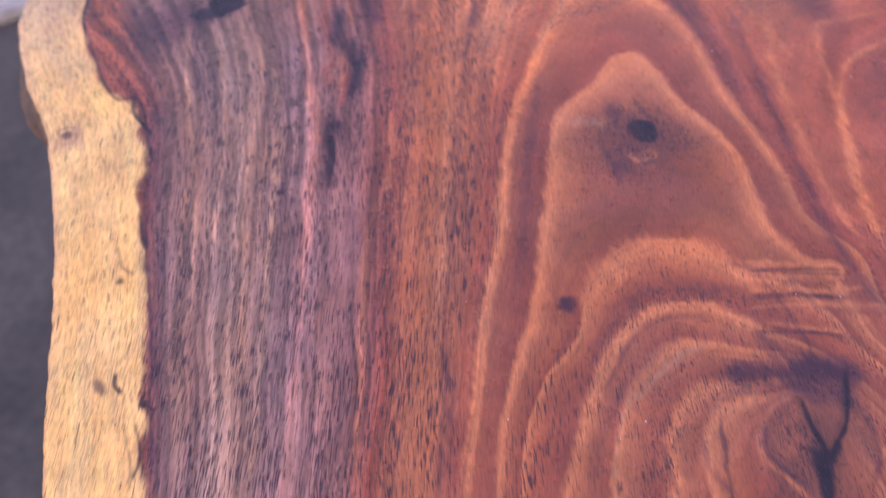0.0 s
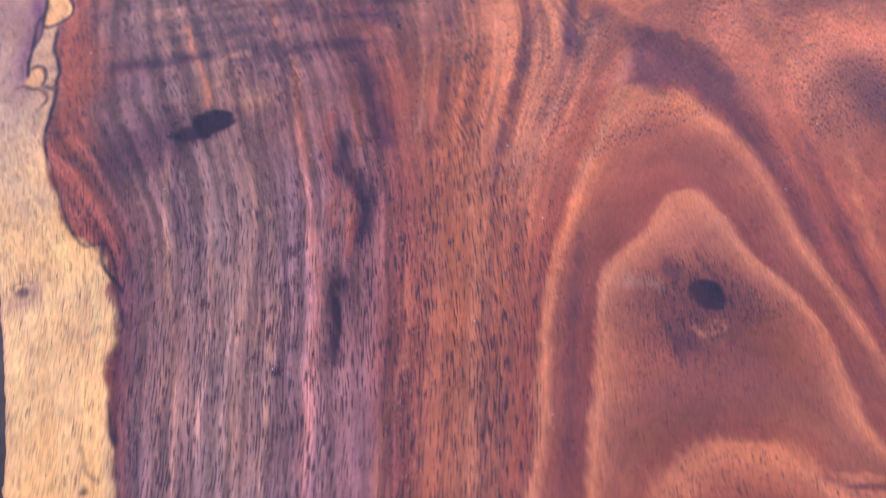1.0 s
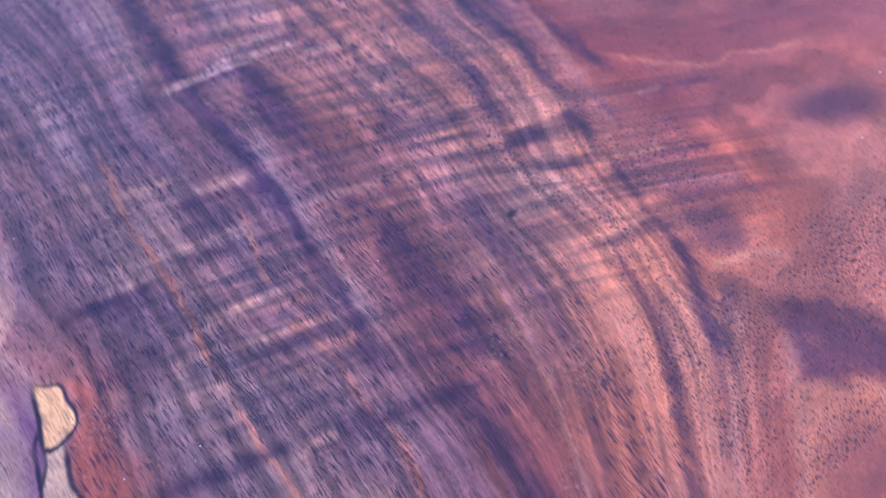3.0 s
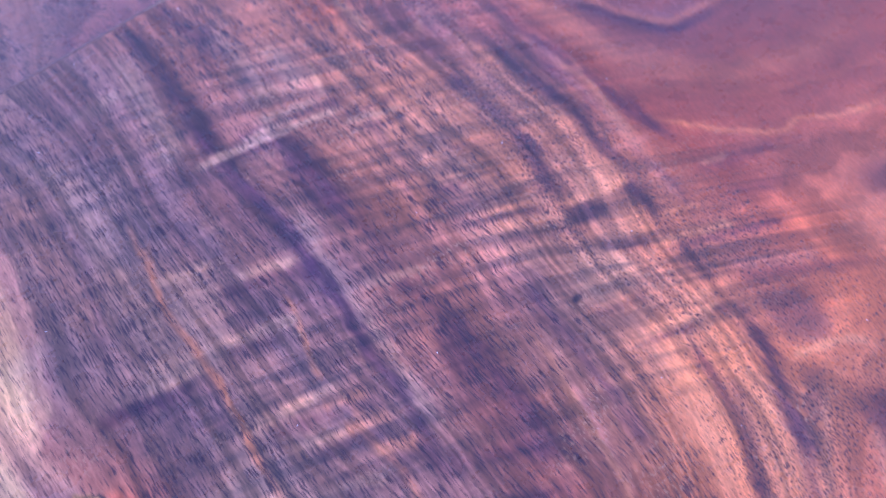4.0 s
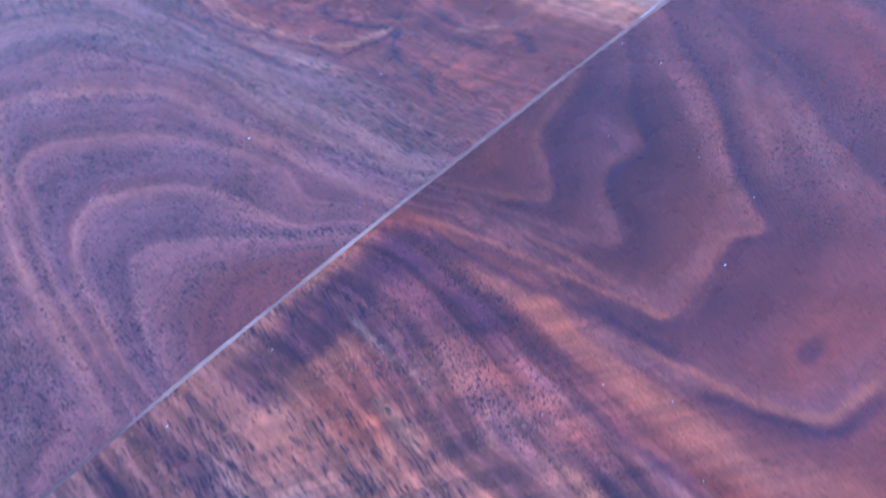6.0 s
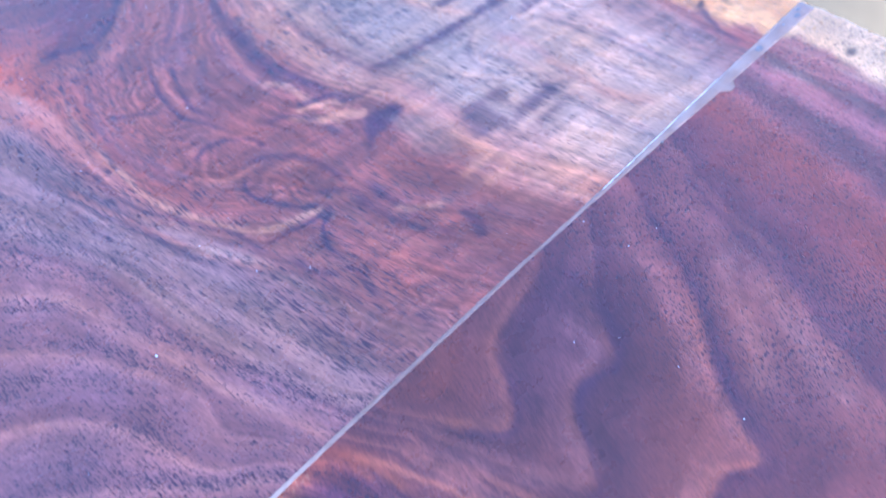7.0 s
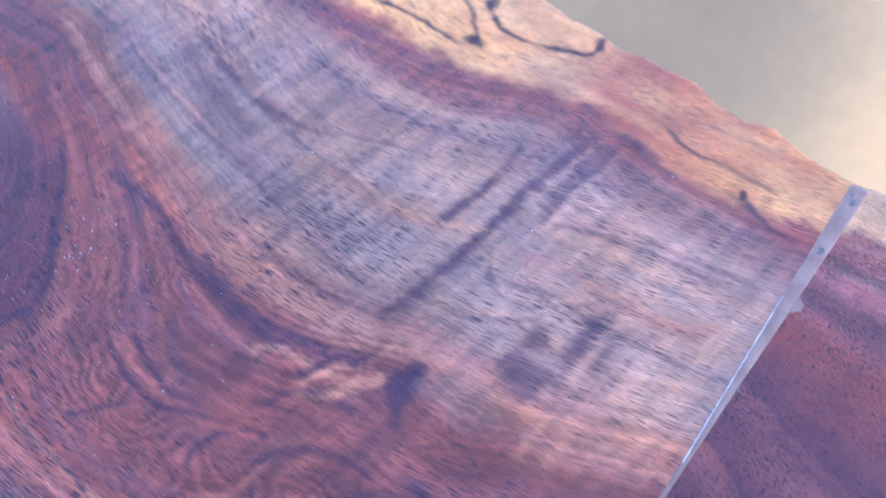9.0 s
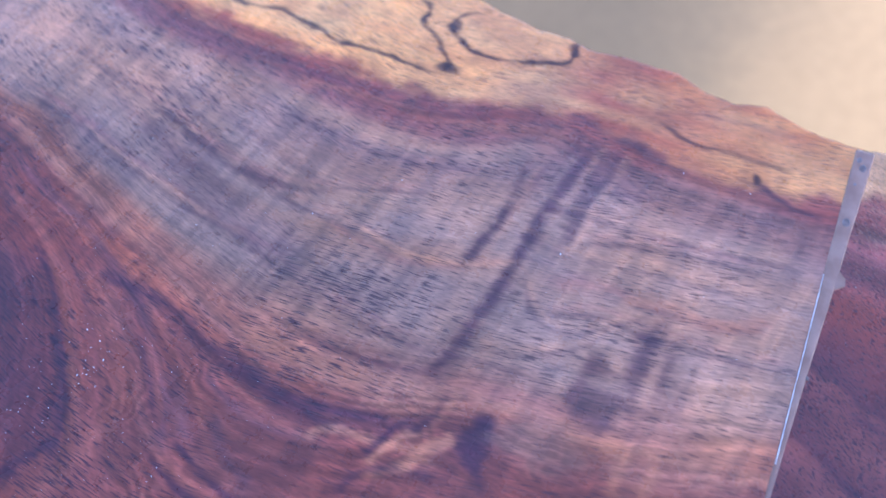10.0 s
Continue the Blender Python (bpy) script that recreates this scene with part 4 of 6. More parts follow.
A.line(PLUM, 0.6, 2, 1.2, 304, -789, 318, -792, 329, -805, 326, -826, 314, -840)
A.line(LINE, 0.8, 2.6, 1.4, 240, -787, 247, -779, 259, -772, 271, -769, 283, -773)
A.line(BROWN, 0.7, 2.2, 1.4, 240, -784, 234, -797, 232, -810)
A.line(LINE, 0.8, 3, 1.6, 255, -794, 266, -784, 276, -781, 291, -784)
A.line(BROWN, 0.8, 2.4, 1.4, 257, -789, 252, -806, 255, -820)
A.line(PLUM, 0.8, 1.2, 0.8, 269, -784, 264, -799, 257, -809)
A.line(BROWN, 0.5, 4, 2, 258, -774, 247, -787, 239, -805)
A.line(LINE, 0.8, 3.4, 1.6, 186, -789, 201, -772, 213, -759, 226, -748, 236, -740, 250, -729, 265, -723, 278, -723, 289, -726, 299, -735, 307, -743, 312, -751)
A.line(BROWN, 0.7, 2.4, 1.4, 228, -750, 238, -743, 251, -733, 265, -728, 280, -729, 293, -739)
A.line(TAN, 0.45, 2.4, 1.6, 205, -797, 221, -775, 234, -761, 249, -756, 268, -749, 287, -749)
A.line(BROWN, 0.6, 5, 2.5, 196, -794, 210, -776, 227, -760, 247, -748, 267, -741)
A.line(LINE, 0.6, 4, 2, 258, -704, 273, -690, 287, -683, 301, -689, 314, -696)
A.line(BROWN, 0.5, 3, 1.8, 245, -712, 262, -710, 278, -712, 298, -721, 312, -730)
A.line(PLUM, 0.65, 1.3, 0.8, 324, -720, 344, -732, 368, -745)
A.line(PLUM, 0.6, 1.3, 0.8, 316, -736, 341, -746, 362, -758)
A.line(PLUM, 0.65, 1.6, 0.8, 308, -754, 329, -763, 346, -773)
A.line(LINE, 0.6, 2, 1, 325, -715, 347, -727, 371, -741)
A.line(LINE, 0.5, 2, 1, 315, -741, 338, -750, 357, -761)
A.line(PLUM, 0.55, 1.6, 1, 329, -724, 329, -746, 328, -764, 326, -779)
A.line(INK, 1.0, 2.4, 0.7, 302, -823, 304, -809, 308, -793)
A.line(INK, 1.0, 2.0, 0.7, 305, -821, 316, -814, 329, -799, 334, -791)
A.line(INK, 1.0, 3.2, 0.8, 302, -819, 297, -829, 290, -840)
A.fill(INK, 1.0, 1.5, 298, -813, 303, -819, 312, -819, 303, -827, 292, -841, 288, -839, 293, -827)
A.line(INK, 0.8, 2, 1, 298, -817, 294, -812)
# about the upper knot
A.line(LINE, 0.7, 2, 1, 309, -627, 313, -635, 324, -636)
A.line(PLUM, 0.5, 3, 2, 332, -593, 332, -605, 335, -613)
A.line(PLUM, 0.5, 4, 2.5, 301, -622, 298, -634, 296, -644)
A.line(TAN, 0.4, 6, 3, 292, -592, 304, -598, 309, -605)
# streaks of the straight-grained stretch
A.line(ROSE, 0.7, 4.5, 2, 186, -423, 177, -469, 165, -515, 147, -558, 128, -601, 114, -634)
A.line(TAN, 0.6, 1.8, 1, 110, -423, 97, -480, 87, -528, 73, -578, 58, -622)
A.line(TAN, 0.55, 1.6, 1, 130, -545, 117, -579, 104, -610, 87, -651, 69, -697, 56, -728)
A.line(TAN, 0.6, 2.6, 1.2, 87, -617, 82, -637, 73, -662)
A.line(TAN, 0.4, 1.6, 1, 129, -433, 116, -495, 102, -549)
A.line(INK, 0.65, 4, 2, 207, -439, 199, -469, 199, -496, 189, -514)
A.line(INK, 0.75, 5, 2.5, 168, -529, 159, -558, 152, -577)
A.line(EMBER, 0.7, 3, 1.6, 192, -480, 190, -495, 183, -509)
A.line(PLUM, 0.45, 5, 3, 144, -575, 154, -562, 162, -543)
A.line(PLUM, 0.5, 2, 1.2, 176, -679, 161, -714, 145, -745, 134, -765)
A.line(EMBER, 0.6, 4, 2, 233, -514, 201, -586, 172, -647, 139, -710, 117, -757)
A.line(LINE, 0.5, 3, 1.6, 260, -495, 225, -570, 194, -633, 172, -677)
A.line(LINE, 0.6, 3, 1.6, 242, -606, 220, -646, 195, -688, 175, -721, 147, -771)
A.line(PLUM, 0.4, 2.4, 1.6, 280, -506, 249, -563, 223, -610, 193, -664)
A.line(PLUM, 0.45, 6, 3, 294, -550, 263, -598, 240, -640, 214, -683)
A.line(PLUM, 0.5, 2, 1.2, 152, -645, 129, -692, 111, -729)

# far board: arches by the joint, a fan of red wood, pale curl and the spalted far edge
B = Rings()
B.band(400, DUSTY, 0.6, 2.5, 2, 419, 1, 387, 30, 350, 63, 333, 71, 321, 63, 310, 36, 300, 6)
B.band(388, DUSTY, 0.65, 3, 2.5, 405, 22, 394, 38, 386, 69, 367, 97, 336, 115, 316, 108, 302, 82, 295, 51, 289, 21)
B.band(374, DUSTY, 0.5, 3, 2.5, 420, 60, 411, 85, 383, 133, 342, 167, 321, 171, 309, 151, 295, 104, 288, 66, 281, 18)
B.band(360, DUSTY, 0.9, 6, 4, 268, 4, 274, 35, 278, 68, 287, 119, 308, 177, 331, 215, 348, 208, 378, 186, 406, 153, 415, 113, 424, 75, 435, 37, 446, 1)
B.band(350, MAUVE, 0.5, 3, 3, 229, 4, 260, 90, 275, 142, 302, 203, 330, 240, 380, 230)
B.ring(335, 180, 4, 215, 120, 260, 220, 330, 300)
B.band(332, ASH, 0.7, 5, 4, 470, 130, 486, 95, 496, 47, 510, 2)
B.line(PLUM, 0.7, 3, 2.5, 478, 130, 493, 92, 505, 45, 520, 2)
B.band(320, DUSTY, 0.85, 8, 5, 440, 380, 467, 285, 471, 257, 468, 205, 469, 177, 478, 150, 489, 129, 500, 113, 520, 104, 531, 100)
B.band(312, RUST, 0.6, 3, 2.5, 500, 280, 497, 257, 483, 234, 480, 204, 481, 172, 490, 144, 512, 126)
B.band(290, BROWN, 0.5, 6, 5, 590, 60, 560, 70, 545, 100, 560, 120, 592, 132)
# fan of red wood around a dark lobe
B.band(316, RUST, 0.8, 3, 2.5, 640, 420, 615, 375, 590, 346, 565, 322, 540, 306, 521, 294, 507, 299, 490, 310, 470, 330)
B.patch(PLUM, 0.9, 545, 345, 42, 24, 45).patch(PLUM, 0.8, 575, 385, 40, 24, 50).patch(PLUM, 0.7, 510, 350, 30, 30)
B.band(304, DUSTY, 0.45, 4, 3, 630, 407, 612, 365, 578, 324, 543, 298, 515, 275)
B.band(297, RUST, 0.8, 8, 5, 652, 414, 629, 360, 603, 315, 583, 282, 555, 257, 530, 233)
B.band(287, RUST, 0.8, 6, 5, 637, 380, 611, 323, 588, 276, 573, 236, 568, 198, 573, 167, 592, 132)
B.line(PLUM, 0.7, 4, 3, 645, 390, 620, 335, 596, 285, 582, 240, 578, 205, 588, 165)
B.line(PLUM, 0.7, 4, 3, 620, 360, 590, 308, 566, 268, 548, 230)
B.line(DUSTY, 0.6, 3, 2.5, 600, 330, 577, 292, 560, 262, 548, 240)
B.line(DUSTY, 0.55, 3, 2.5, 495, 229, 512, 219, 528, 231, 546, 263, 569, 283).line(PLUM, 0.7, 3, 2.5, 571, 281, 551, 246, 541, 221, 546, 198, 564, 182)
B.line(DUSTY, 0.6, 4, 3, 504, 181, 520, 180, 532, 181).line(PLUM, 0.7, 4, 3, 498, 172, 518, 172, 536, 160, 545, 172)
B.line(PLUM, 0.8, 4, 3, 510, 140, 525, 155, 533, 141, 549, 146, 570, 130, 593, 126).line(DUSTY, 0.5, 4, 3, 540, 158, 560, 150, 580, 140, 592, 142)
B.line(PLUM, 0.75, 4, 3, 511, 132, 525, 108, 540, 107, 547, 93, 550, 72, 561, 55).line(DUSTY, 0.7, 5, 3, 508, 124, 520, 112, 531, 101)
B.line(PLUM, 0.8, 3, 2, 531, 100, 523, 87, 514, 75).line(PLUM, 0.6, 4, 3, 549, 99, 571, 91, 575, 68, 572, 46, 583, 29)
for k in range(9):
    B.line(PLUM, 0.55, 2.5, 2, 556 + 9 * k, 12 + 2 * k, 551 + 9 * k, 26 + 2 * k, 557 + 8 * k, 40 + 2 * k)
    B.line(DUSTY, 0.4, 2.5, 2, 561 + 9 * k, 12 + 2 * k, 556 + 9 * k, 26 + 2 * k, 562 + 8 * k, 40 + 2 * k)
B.patch(RUST, 0.5, 540, 150, 40, 70, -10).patch(RUST, 0.4, 560, 60, 40, 40)
B.fill(DUSTY, 0.7, 3, 512, 190, 528, 187, 524, 184).fill(DUSTY, 0.8, 3, 500, 160, 516, 148, 513, 146, 498, 154).fill(DUSTY, 0.85, 3, 496, 119, 531, 100, 513, 104, 498, 110).fill(DUSTY, 0.7, 3, 570, 145, 591, 132, 573, 136)
B.patch(PLUM, 0.75, 586, 166, 8, 16, -25).patch(PLUM, 0.75, 592, 123, 7, 13, 25).patch(PLUM, 0.7, 540, 119, 6, 5).patch(PLUM, 0.55, 510, 174, 14, 7).patch(PLUM, 0.6, 526, 141, 10, 8).patch(PLUM, 0.55, 553, 165, 12, 10)
for xy in ((493, 252, 486, 240, 480, 213, 480, 191), (504, 249, 517, 239, 527, 243, 539, 261), (495, 232, 510, 222, 520, 219), (547, 251, 534, 228, 530, 208, 531, 193, 539, 186),
           (558, 238, 550, 220, 552, 196, 562, 179), (572, 232, 567, 205, 573, 187, 583, 181), (506, 133, 514, 116, 526, 104), (519, 140, 517, 120, 534, 105, 548, 101),
           (540, 93, 535, 78, 540, 56), (556, 91, 550, 72, 558, 59, 565, 46)):
    B.line(PLUM, 0.65, 2.6, 2, *xy).line(DUSTY, 0.4, 2.4, 2, *(v + 4 * (1 - i % 2) for i, v in enumerate(xy)))
B.line(DUSTY, 0.6, 5, 4, 536, 151, 550, 144).line(DUSTY, 0.6, 5, 4, 567, 61, 587, 54, 616, 55).line(RUST, 0.8, 6, 4, 652, 425, 620, 364, 593, 321, 562, 293).line(PLUM, 0.6, 3, 2.5, 647, 366, 616, 310, 591, 262, 576, 223, 567, 186)
# the light band and the pale curled wood beyond it
B.band(270, DUSTY, 0.6, 9, 4, 679, 446, 654, 389, 634, 339, 622, 297, 607, 262, 600, 235, 598, 206, 598, 177, 604, 149, 617, 127, 618, 103, 620, 70)
B.band(255, DUSTY, 0.6, 3, 2.5, 700, 440, 682, 384, 673, 355, 664, 325, 656, 292, 650, 260)
B.band(248, DUSTY, 0.6, 3, 2.5, 676, 240, 670, 209, 670, 191, 676, 169, 688, 145)
B.band(243, DUSTY, 0.75, 6, 5, 686, 125, 690, 105, 691, 82, 690, 54, 699, 25)
B.band(240, PLUM, 0.5, 6, 5, 759, 446, 732, 376, 699, 312, 683, 261)
B.band(228, ASH, 0.8, 4, 3, 774, 436, 745, 369, 716, 304, 701, 258, 705, 214, 725, 166)
B.line(PLUM, 0.45, 5, 4, 735, 360, 712, 300, 697, 250).line(PLUM, 0.4, 5, 4, 715, 400, 690, 345, 672, 290)
B.line(ASH, 0.7, 12, 8, 760, 340, 740, 270, 735, 220).line(ASH, 0.6, 9, 6, 745, 130, 738, 80, 740, 20).line(ASH, 0.7, 8, 6, 660, 160, 655, 120, 668, 60)
for k in range(12):
    B.line(PLUM, 0.32, 3, 2.4, 612 + 3 * k, 262 - 7 * k, 642 + 3 * k, 257 - 7 * k, 668 + 2 * k, 250 - 7 * k)
B.line(PLUM, 0.85, 5, 3, 607, 158, 617, 155, 640, 148, 683, 143, 725, 141, 755, 137, 780, 140).line(PLUM, 0.7, 3, 2.5, 675, 166, 710, 158, 750, 150)
B.line(PLUM, 0.85, 4, 3, 584, 153, 598, 148, 614, 141).line(PLUM, 0.55, 4, 3, 713, 125, 765, 125).line(PLUM, 0.4, 4, 3, 655, 70, 690, 66, 715, 60)
B.patch(PLUM, 0.6, 652, 86, 8, 6).patch(PLUM, 0.4, 634, 84, 13, 10).patch(PLUM, 0.55, 668, 68, 22, 8).patch(PLUM, 0.6, 612, 100, 14, 10)
B.patch(TAN, 0.5, 640, 45, 42, 40).patch(DUSTY, 0.4, 622, 50, 26, 18).patch(TAN, 0.4, 720, 60, 50, 50)
for xy in ((721, 380, 697, 328, 685, 286, 678, 245, 674, 199), (697, 460, 680, 390, 662, 330, 650, 275, 635, 223, 627, 177, 627, 148), (618, 247, 612, 198, 614, 170),
           (737, 450, 713, 375, 692, 308, 689, 265, 701, 232, 712, 198), (733, 296, 729, 252, 728, 212, 738, 178), (665, 121, 675, 97, 674, 69, 677, 30, 681, 5),
           (712, 118, 725, 70, 728, 29), (749, 113, 757, 65, 758, 17)):
    B.line(PLUM, 0.6, 2.6, 2.2, *xy).line(DUSTY, 0.35, 2.2, 2, *(v + 5 * (1 - i % 2) for i, v in enumerate(xy)))
B.line(ASH, 0.75, 12, 7, 756, 403, 743, 338, 740, 278, 738, 230, 747, 181, 761, 155)
for xy in ((455, 221, 459, 164, 463, 131), (441, 202, 443, 163), (439, 241, 455, 189, 463, 130, 478, 85, 481, 46, 489, 3), (415, 204, 441, 145, 453, 77, 458, 21), (393, 170, 411, 127, 420, 76, 428, 39)):
    B.line(PLUM, 0.45, 2.4, 2.2, *xy)
# more of the sheared curl and the contorted fan
for xy in ((752, 157, 714, 159, 682, 164), (778, 130, 736, 137, 699, 141), (776, 116, 738, 121, 707, 123), (616, 143, 586, 149)):
    B.line(PLUM, 0.65, 4, 2.4, *xy).line(TAN, 0.4, 3, 2, *(v - 5 * (i % 2) for i, v in enumerate(xy)))
B.line(PLUM, 0.6, 6, 3, 680, 68, 650, 67, 626, 64).line(PLUM, 0.6, 5, 3, 652, 88, 640, 90, 626, 92).line(PLUM, 0.5, 4, 3, 679, 57, 647, 58).line(PLUM, 0.7, 6, 3, 609, 124, 596, 123, 584, 120)
B.line(TAN, 0.7, 2.2, 1.6, 677, 376, 664, 335, 656, 296, 652, 270).line(TAN, 0.75, 2.4, 1.6, 681, 234, 678, 217, 673, 193, 677, 170)
for xy in ((687, 135, 668, 122, 665, 104, 675, 88, 691, 71), (641, 145, 645, 122, 656, 101, 671, 87), (690, 85, 695, 62, 696, 35, 708, 19), (712, 150, 706, 120, 712, 80, 716, 30), (735, 150, 732, 110, 736, 60, 742, 15)):
    B.line(TAN, 0.55, 2.2, 1.8, *xy).line(PLUM, 0.45, 2, 1.8, *(v - 4 * (1 - i % 2) for i, v in enumerate(xy)))
for xy in ((488, 272, 478, 250, 468, 206, 478, 142, 496, 115, 529, 98, 544, 99), (494, 248, 485, 216, 490, 165, 491, 145, 506, 123, 529, 102), (538, 249, 517, 217, 532, 188, 502, 181, 515, 146), (515, 137, 522, 153, 541, 151, 566, 138),
           (533, 126, 531, 148, 543, 145), (531, 100, 515, 91, 515, 62, 514, 34), (533, 88, 539, 64, 546, 44), (545, 93, 555, 73, 572, 54), (509, 107, 501, 90, 509, 56, 505, 20), (441, 222, 453, 171, 469, 118, 480, 97, 499, 67, 502, 22),
           (615, 375, 564, 325, 537, 300, 513, 292, 498, 301), (608, 348, 582, 316, 548, 287), (591, 294, 559, 263, 545, 251), (630, 340, 605, 310, 586, 274, 568, 242)):
    B.line(PLUM, 0.6, 2.2, 1.6, *xy).line((0.31, 0.080, 0.042), 0.5, 2.4, 1.8, *(v + 3.6 * (1 - i % 2) for i, v in enumerate(xy)))
B.fill((0.36, 0.10, 0.055), 0.6, 2, 569, 162, 582, 150, 593, 132, 580, 138, 566, 150)
B.line(TAN, 0.5, 5, 4, 615, 71, 618, 53, 622, 29).line(TAN, 0.45, 6, 4, 644, 29, 660, 26, 671, 23)
B.line(PLUM, 0.6, 2.4, 1.6, 640, 330, 615, 283, 609, 241, 609, 215, 613, 180, 617, 153).line((0.42, 0.17, 0.095), 0.75, 7, 3, 677, 442, 650, 377, 627, 311, 604, 255, 597, 216, 601, 181, 610, 153)
B.patch(PLUM, 0.7, 598, 121, 10, 5).line(PLUM, 0.7, 4, 2, 618, 151, 586, 150)
# purple-red band under the sapwood, spalting lines and cracks
B.band(212, (0.19, 0.060, 0.050), 0.55, 9, 4, 790, 470, 772, 414, 763, 350, 755, 290, 752, 250, 753, 203, 770, 172, 786, 148)
B.line(PLUM, 0.5, 5, 3, 780, 400, 772, 340, 765, 280, 763, 230, 770, 190)
B.band(200, PLUM, 0.7, 5, 4, 792, 158, 790, 140, 783, 112, 778, 86, 776, 56)
B.line(RUST, 0.8, 8, 6, 784, 110, 775, 70, 772, 30, 778, 4)
B.patch(MAUVE, 0.7, 760, 60, 14, 60)
B.ring(190, 791, 394, 787, 353, 783, 301, 782, 255, 786, 215).ring(180, 830, 5, 838, 60, 845, 140, 850, 220, 868, 320)
B.patch(RUST, 0.55, 822, 138, 26, 26).patch(RUST, 0.4, 805, 190, 22, 22).patch(TAN, 0.6, 806, 60, 26, 60).patch(RUST, 0.4, 825, 95, 10, 30)
B.line(INK, 0.95, 2.6, 1.5, 812, 410, 803, 366, 805, 336, 799, 310, 795, 289, 795, 264, 792, 242, 792, 222)
B.line(INK, 0.95, 3, 1.5, 848, 266, 840, 254, 828, 255, 819, 240, 807, 231, 795, 224).patch(INK, 0.9, 797, 225, 4, 8)
B.line(INK, 0.95, 2.6, 1.5, 848, 219, 840, 236, 829, 234, 817, 217, 816, 203, 820, 184, 828, 167, 836, 164, 848, 165)
B.patch(INK, 0.8, 833, 234, 5, 4).patch(INK, 0.7, 844, 166, 4, 2.5)
B.line(INK, 0.8, 2.2, 1.5, 806, 104, 800, 92, 796, 79, 799, 62, 797, 47, 797, 32).patch(INK, 0.9, 784, 48, 4, 3.5)
B.line(PLUM, 0.7, 3, 2, 783, 60, 781, 46, 776, 30, 773, 12)
B.patch(INK, 0.6, 835, 72, 2.5, 9, 10)
B.line(PLUM, 0.4, 2, 2, 815, 95, 822, 60, 818, 30)


# laid over the far board after its broad tones
FAN = Rings()
# dark lobe at the head of the fan and the streaks that run down from it
FAN.fill(PLUM, 0.3, 5, 497, 309, 519, 294, 548, 310, 576, 336, 600, 368, 583, 404, 569, 420)
FAN.line(PLUM, 0.8, 5, 3, 609, 365, 578, 333, 554, 312, 529, 297, 511, 287)
FAN.line(PLUM, 0.8, 4, 2.5, 495, 305, 507, 300, 520, 293)
FAN.line(CLAY, 0.6, 9, 5, 611, 332, 588, 307, 551, 280, 517, 281, 485, 290)
FAN.line(DUSK, 0.7, 4, 2.5, 618, 338, 596, 299, 572, 272, 554, 256, 538, 249)
FAN.line(CLAY, 0.6, 3, 2, 614, 320, 594, 287, 572, 259, 546, 245)
FAN.line(PLUM, 0.85, 5, 2.5, 608, 301, 602, 282, 594, 262, 588, 239, 583, 215, 582, 193, 587, 173, 590, 158)
FAN.line(CLAY, 0.5, 3, 2, 590, 271, 579, 244, 571, 216, 569, 196, 578, 176)
FAN.line(DUSK, 0.6, 3, 2, 578, 252, 566, 228, 564, 207, 566, 188)
FAN.line((0.33, 0.118, 0.066), 0.55, 12, 6, 627, 313, 613, 278, 603, 249, 598, 220, 600, 191, 606, 163, 614, 144, 619, 123)
FAN.line((0.29, 0.095, 0.050), 0.65, 11, 5, 651, 358, 632, 317, 616, 277, 605, 246)
FAN.line(PEACH, 0.65, 11, 5, 605, 246, 601, 216, 601, 187, 607, 156, 611, 132)
FAN.line(PEACH, 0.6, 8, 4, 611, 132, 616, 110, 617, 89, 616, 74, 616, 60)
FAN.line(EMBER, 0.6, 8, 4, 639, 380, 623, 344, 613, 308, 600, 274, 591, 247)
FAN.line(PLUM, 0.75, 5, 3, 608, 328, 603, 315, 601, 284, 589, 252, 581, 226, 576, 191, 581, 171)
FAN.line(DUSK, 0.6, 5, 3, 651, 417, 635, 375, 626, 351, 611, 323)
FAN.fill(PLUM, 0.4, 5, 639, 415, 607, 368, 575, 333, 541, 304, 520, 295, 506, 301, 501, 307)
FAN.line(PLUM, 0.85, 4, 2, 501, 306, 513, 299, 521, 294)
FAN.line(PLUM, 0.7, 2.4, 1.4, 607, 368, 585, 341, 555, 315, 542, 302, 520, 290)
FAN.line(CLAY, 0.6, 2.4, 1.4, 609, 363, 587, 337, 557, 310, 541, 296, 521, 286)
FAN.line(PLUM, 0.6, 2.4, 1.6, 580, 288, 567, 274, 549, 258)
FAN.line(CLAY, 0.65, 2.4, 1.6, 582, 284, 568, 270, 549, 254)
FAN.line(DUSK, 0.6, 5, 3, 574, 265, 558, 251, 544, 241)
FAN.line(CLAY, 0.5, 3, 2, 579, 260, 561, 243, 544, 227, 535, 208)
FAN.line(DUSK, 0.6, 5, 3, 559, 233, 546, 222, 537, 203)
FAN.line(CLAY, 0.55, 3, 2, 565, 225, 566, 203, 565, 185)
FAN.line(PEACH, 0.6, 4, 2, 567, 192, 576, 180, 577, 158, 582, 139)
FAN.line(PEACH, 0.5, 4, 2, 561, 161, 569, 149, 580, 138)
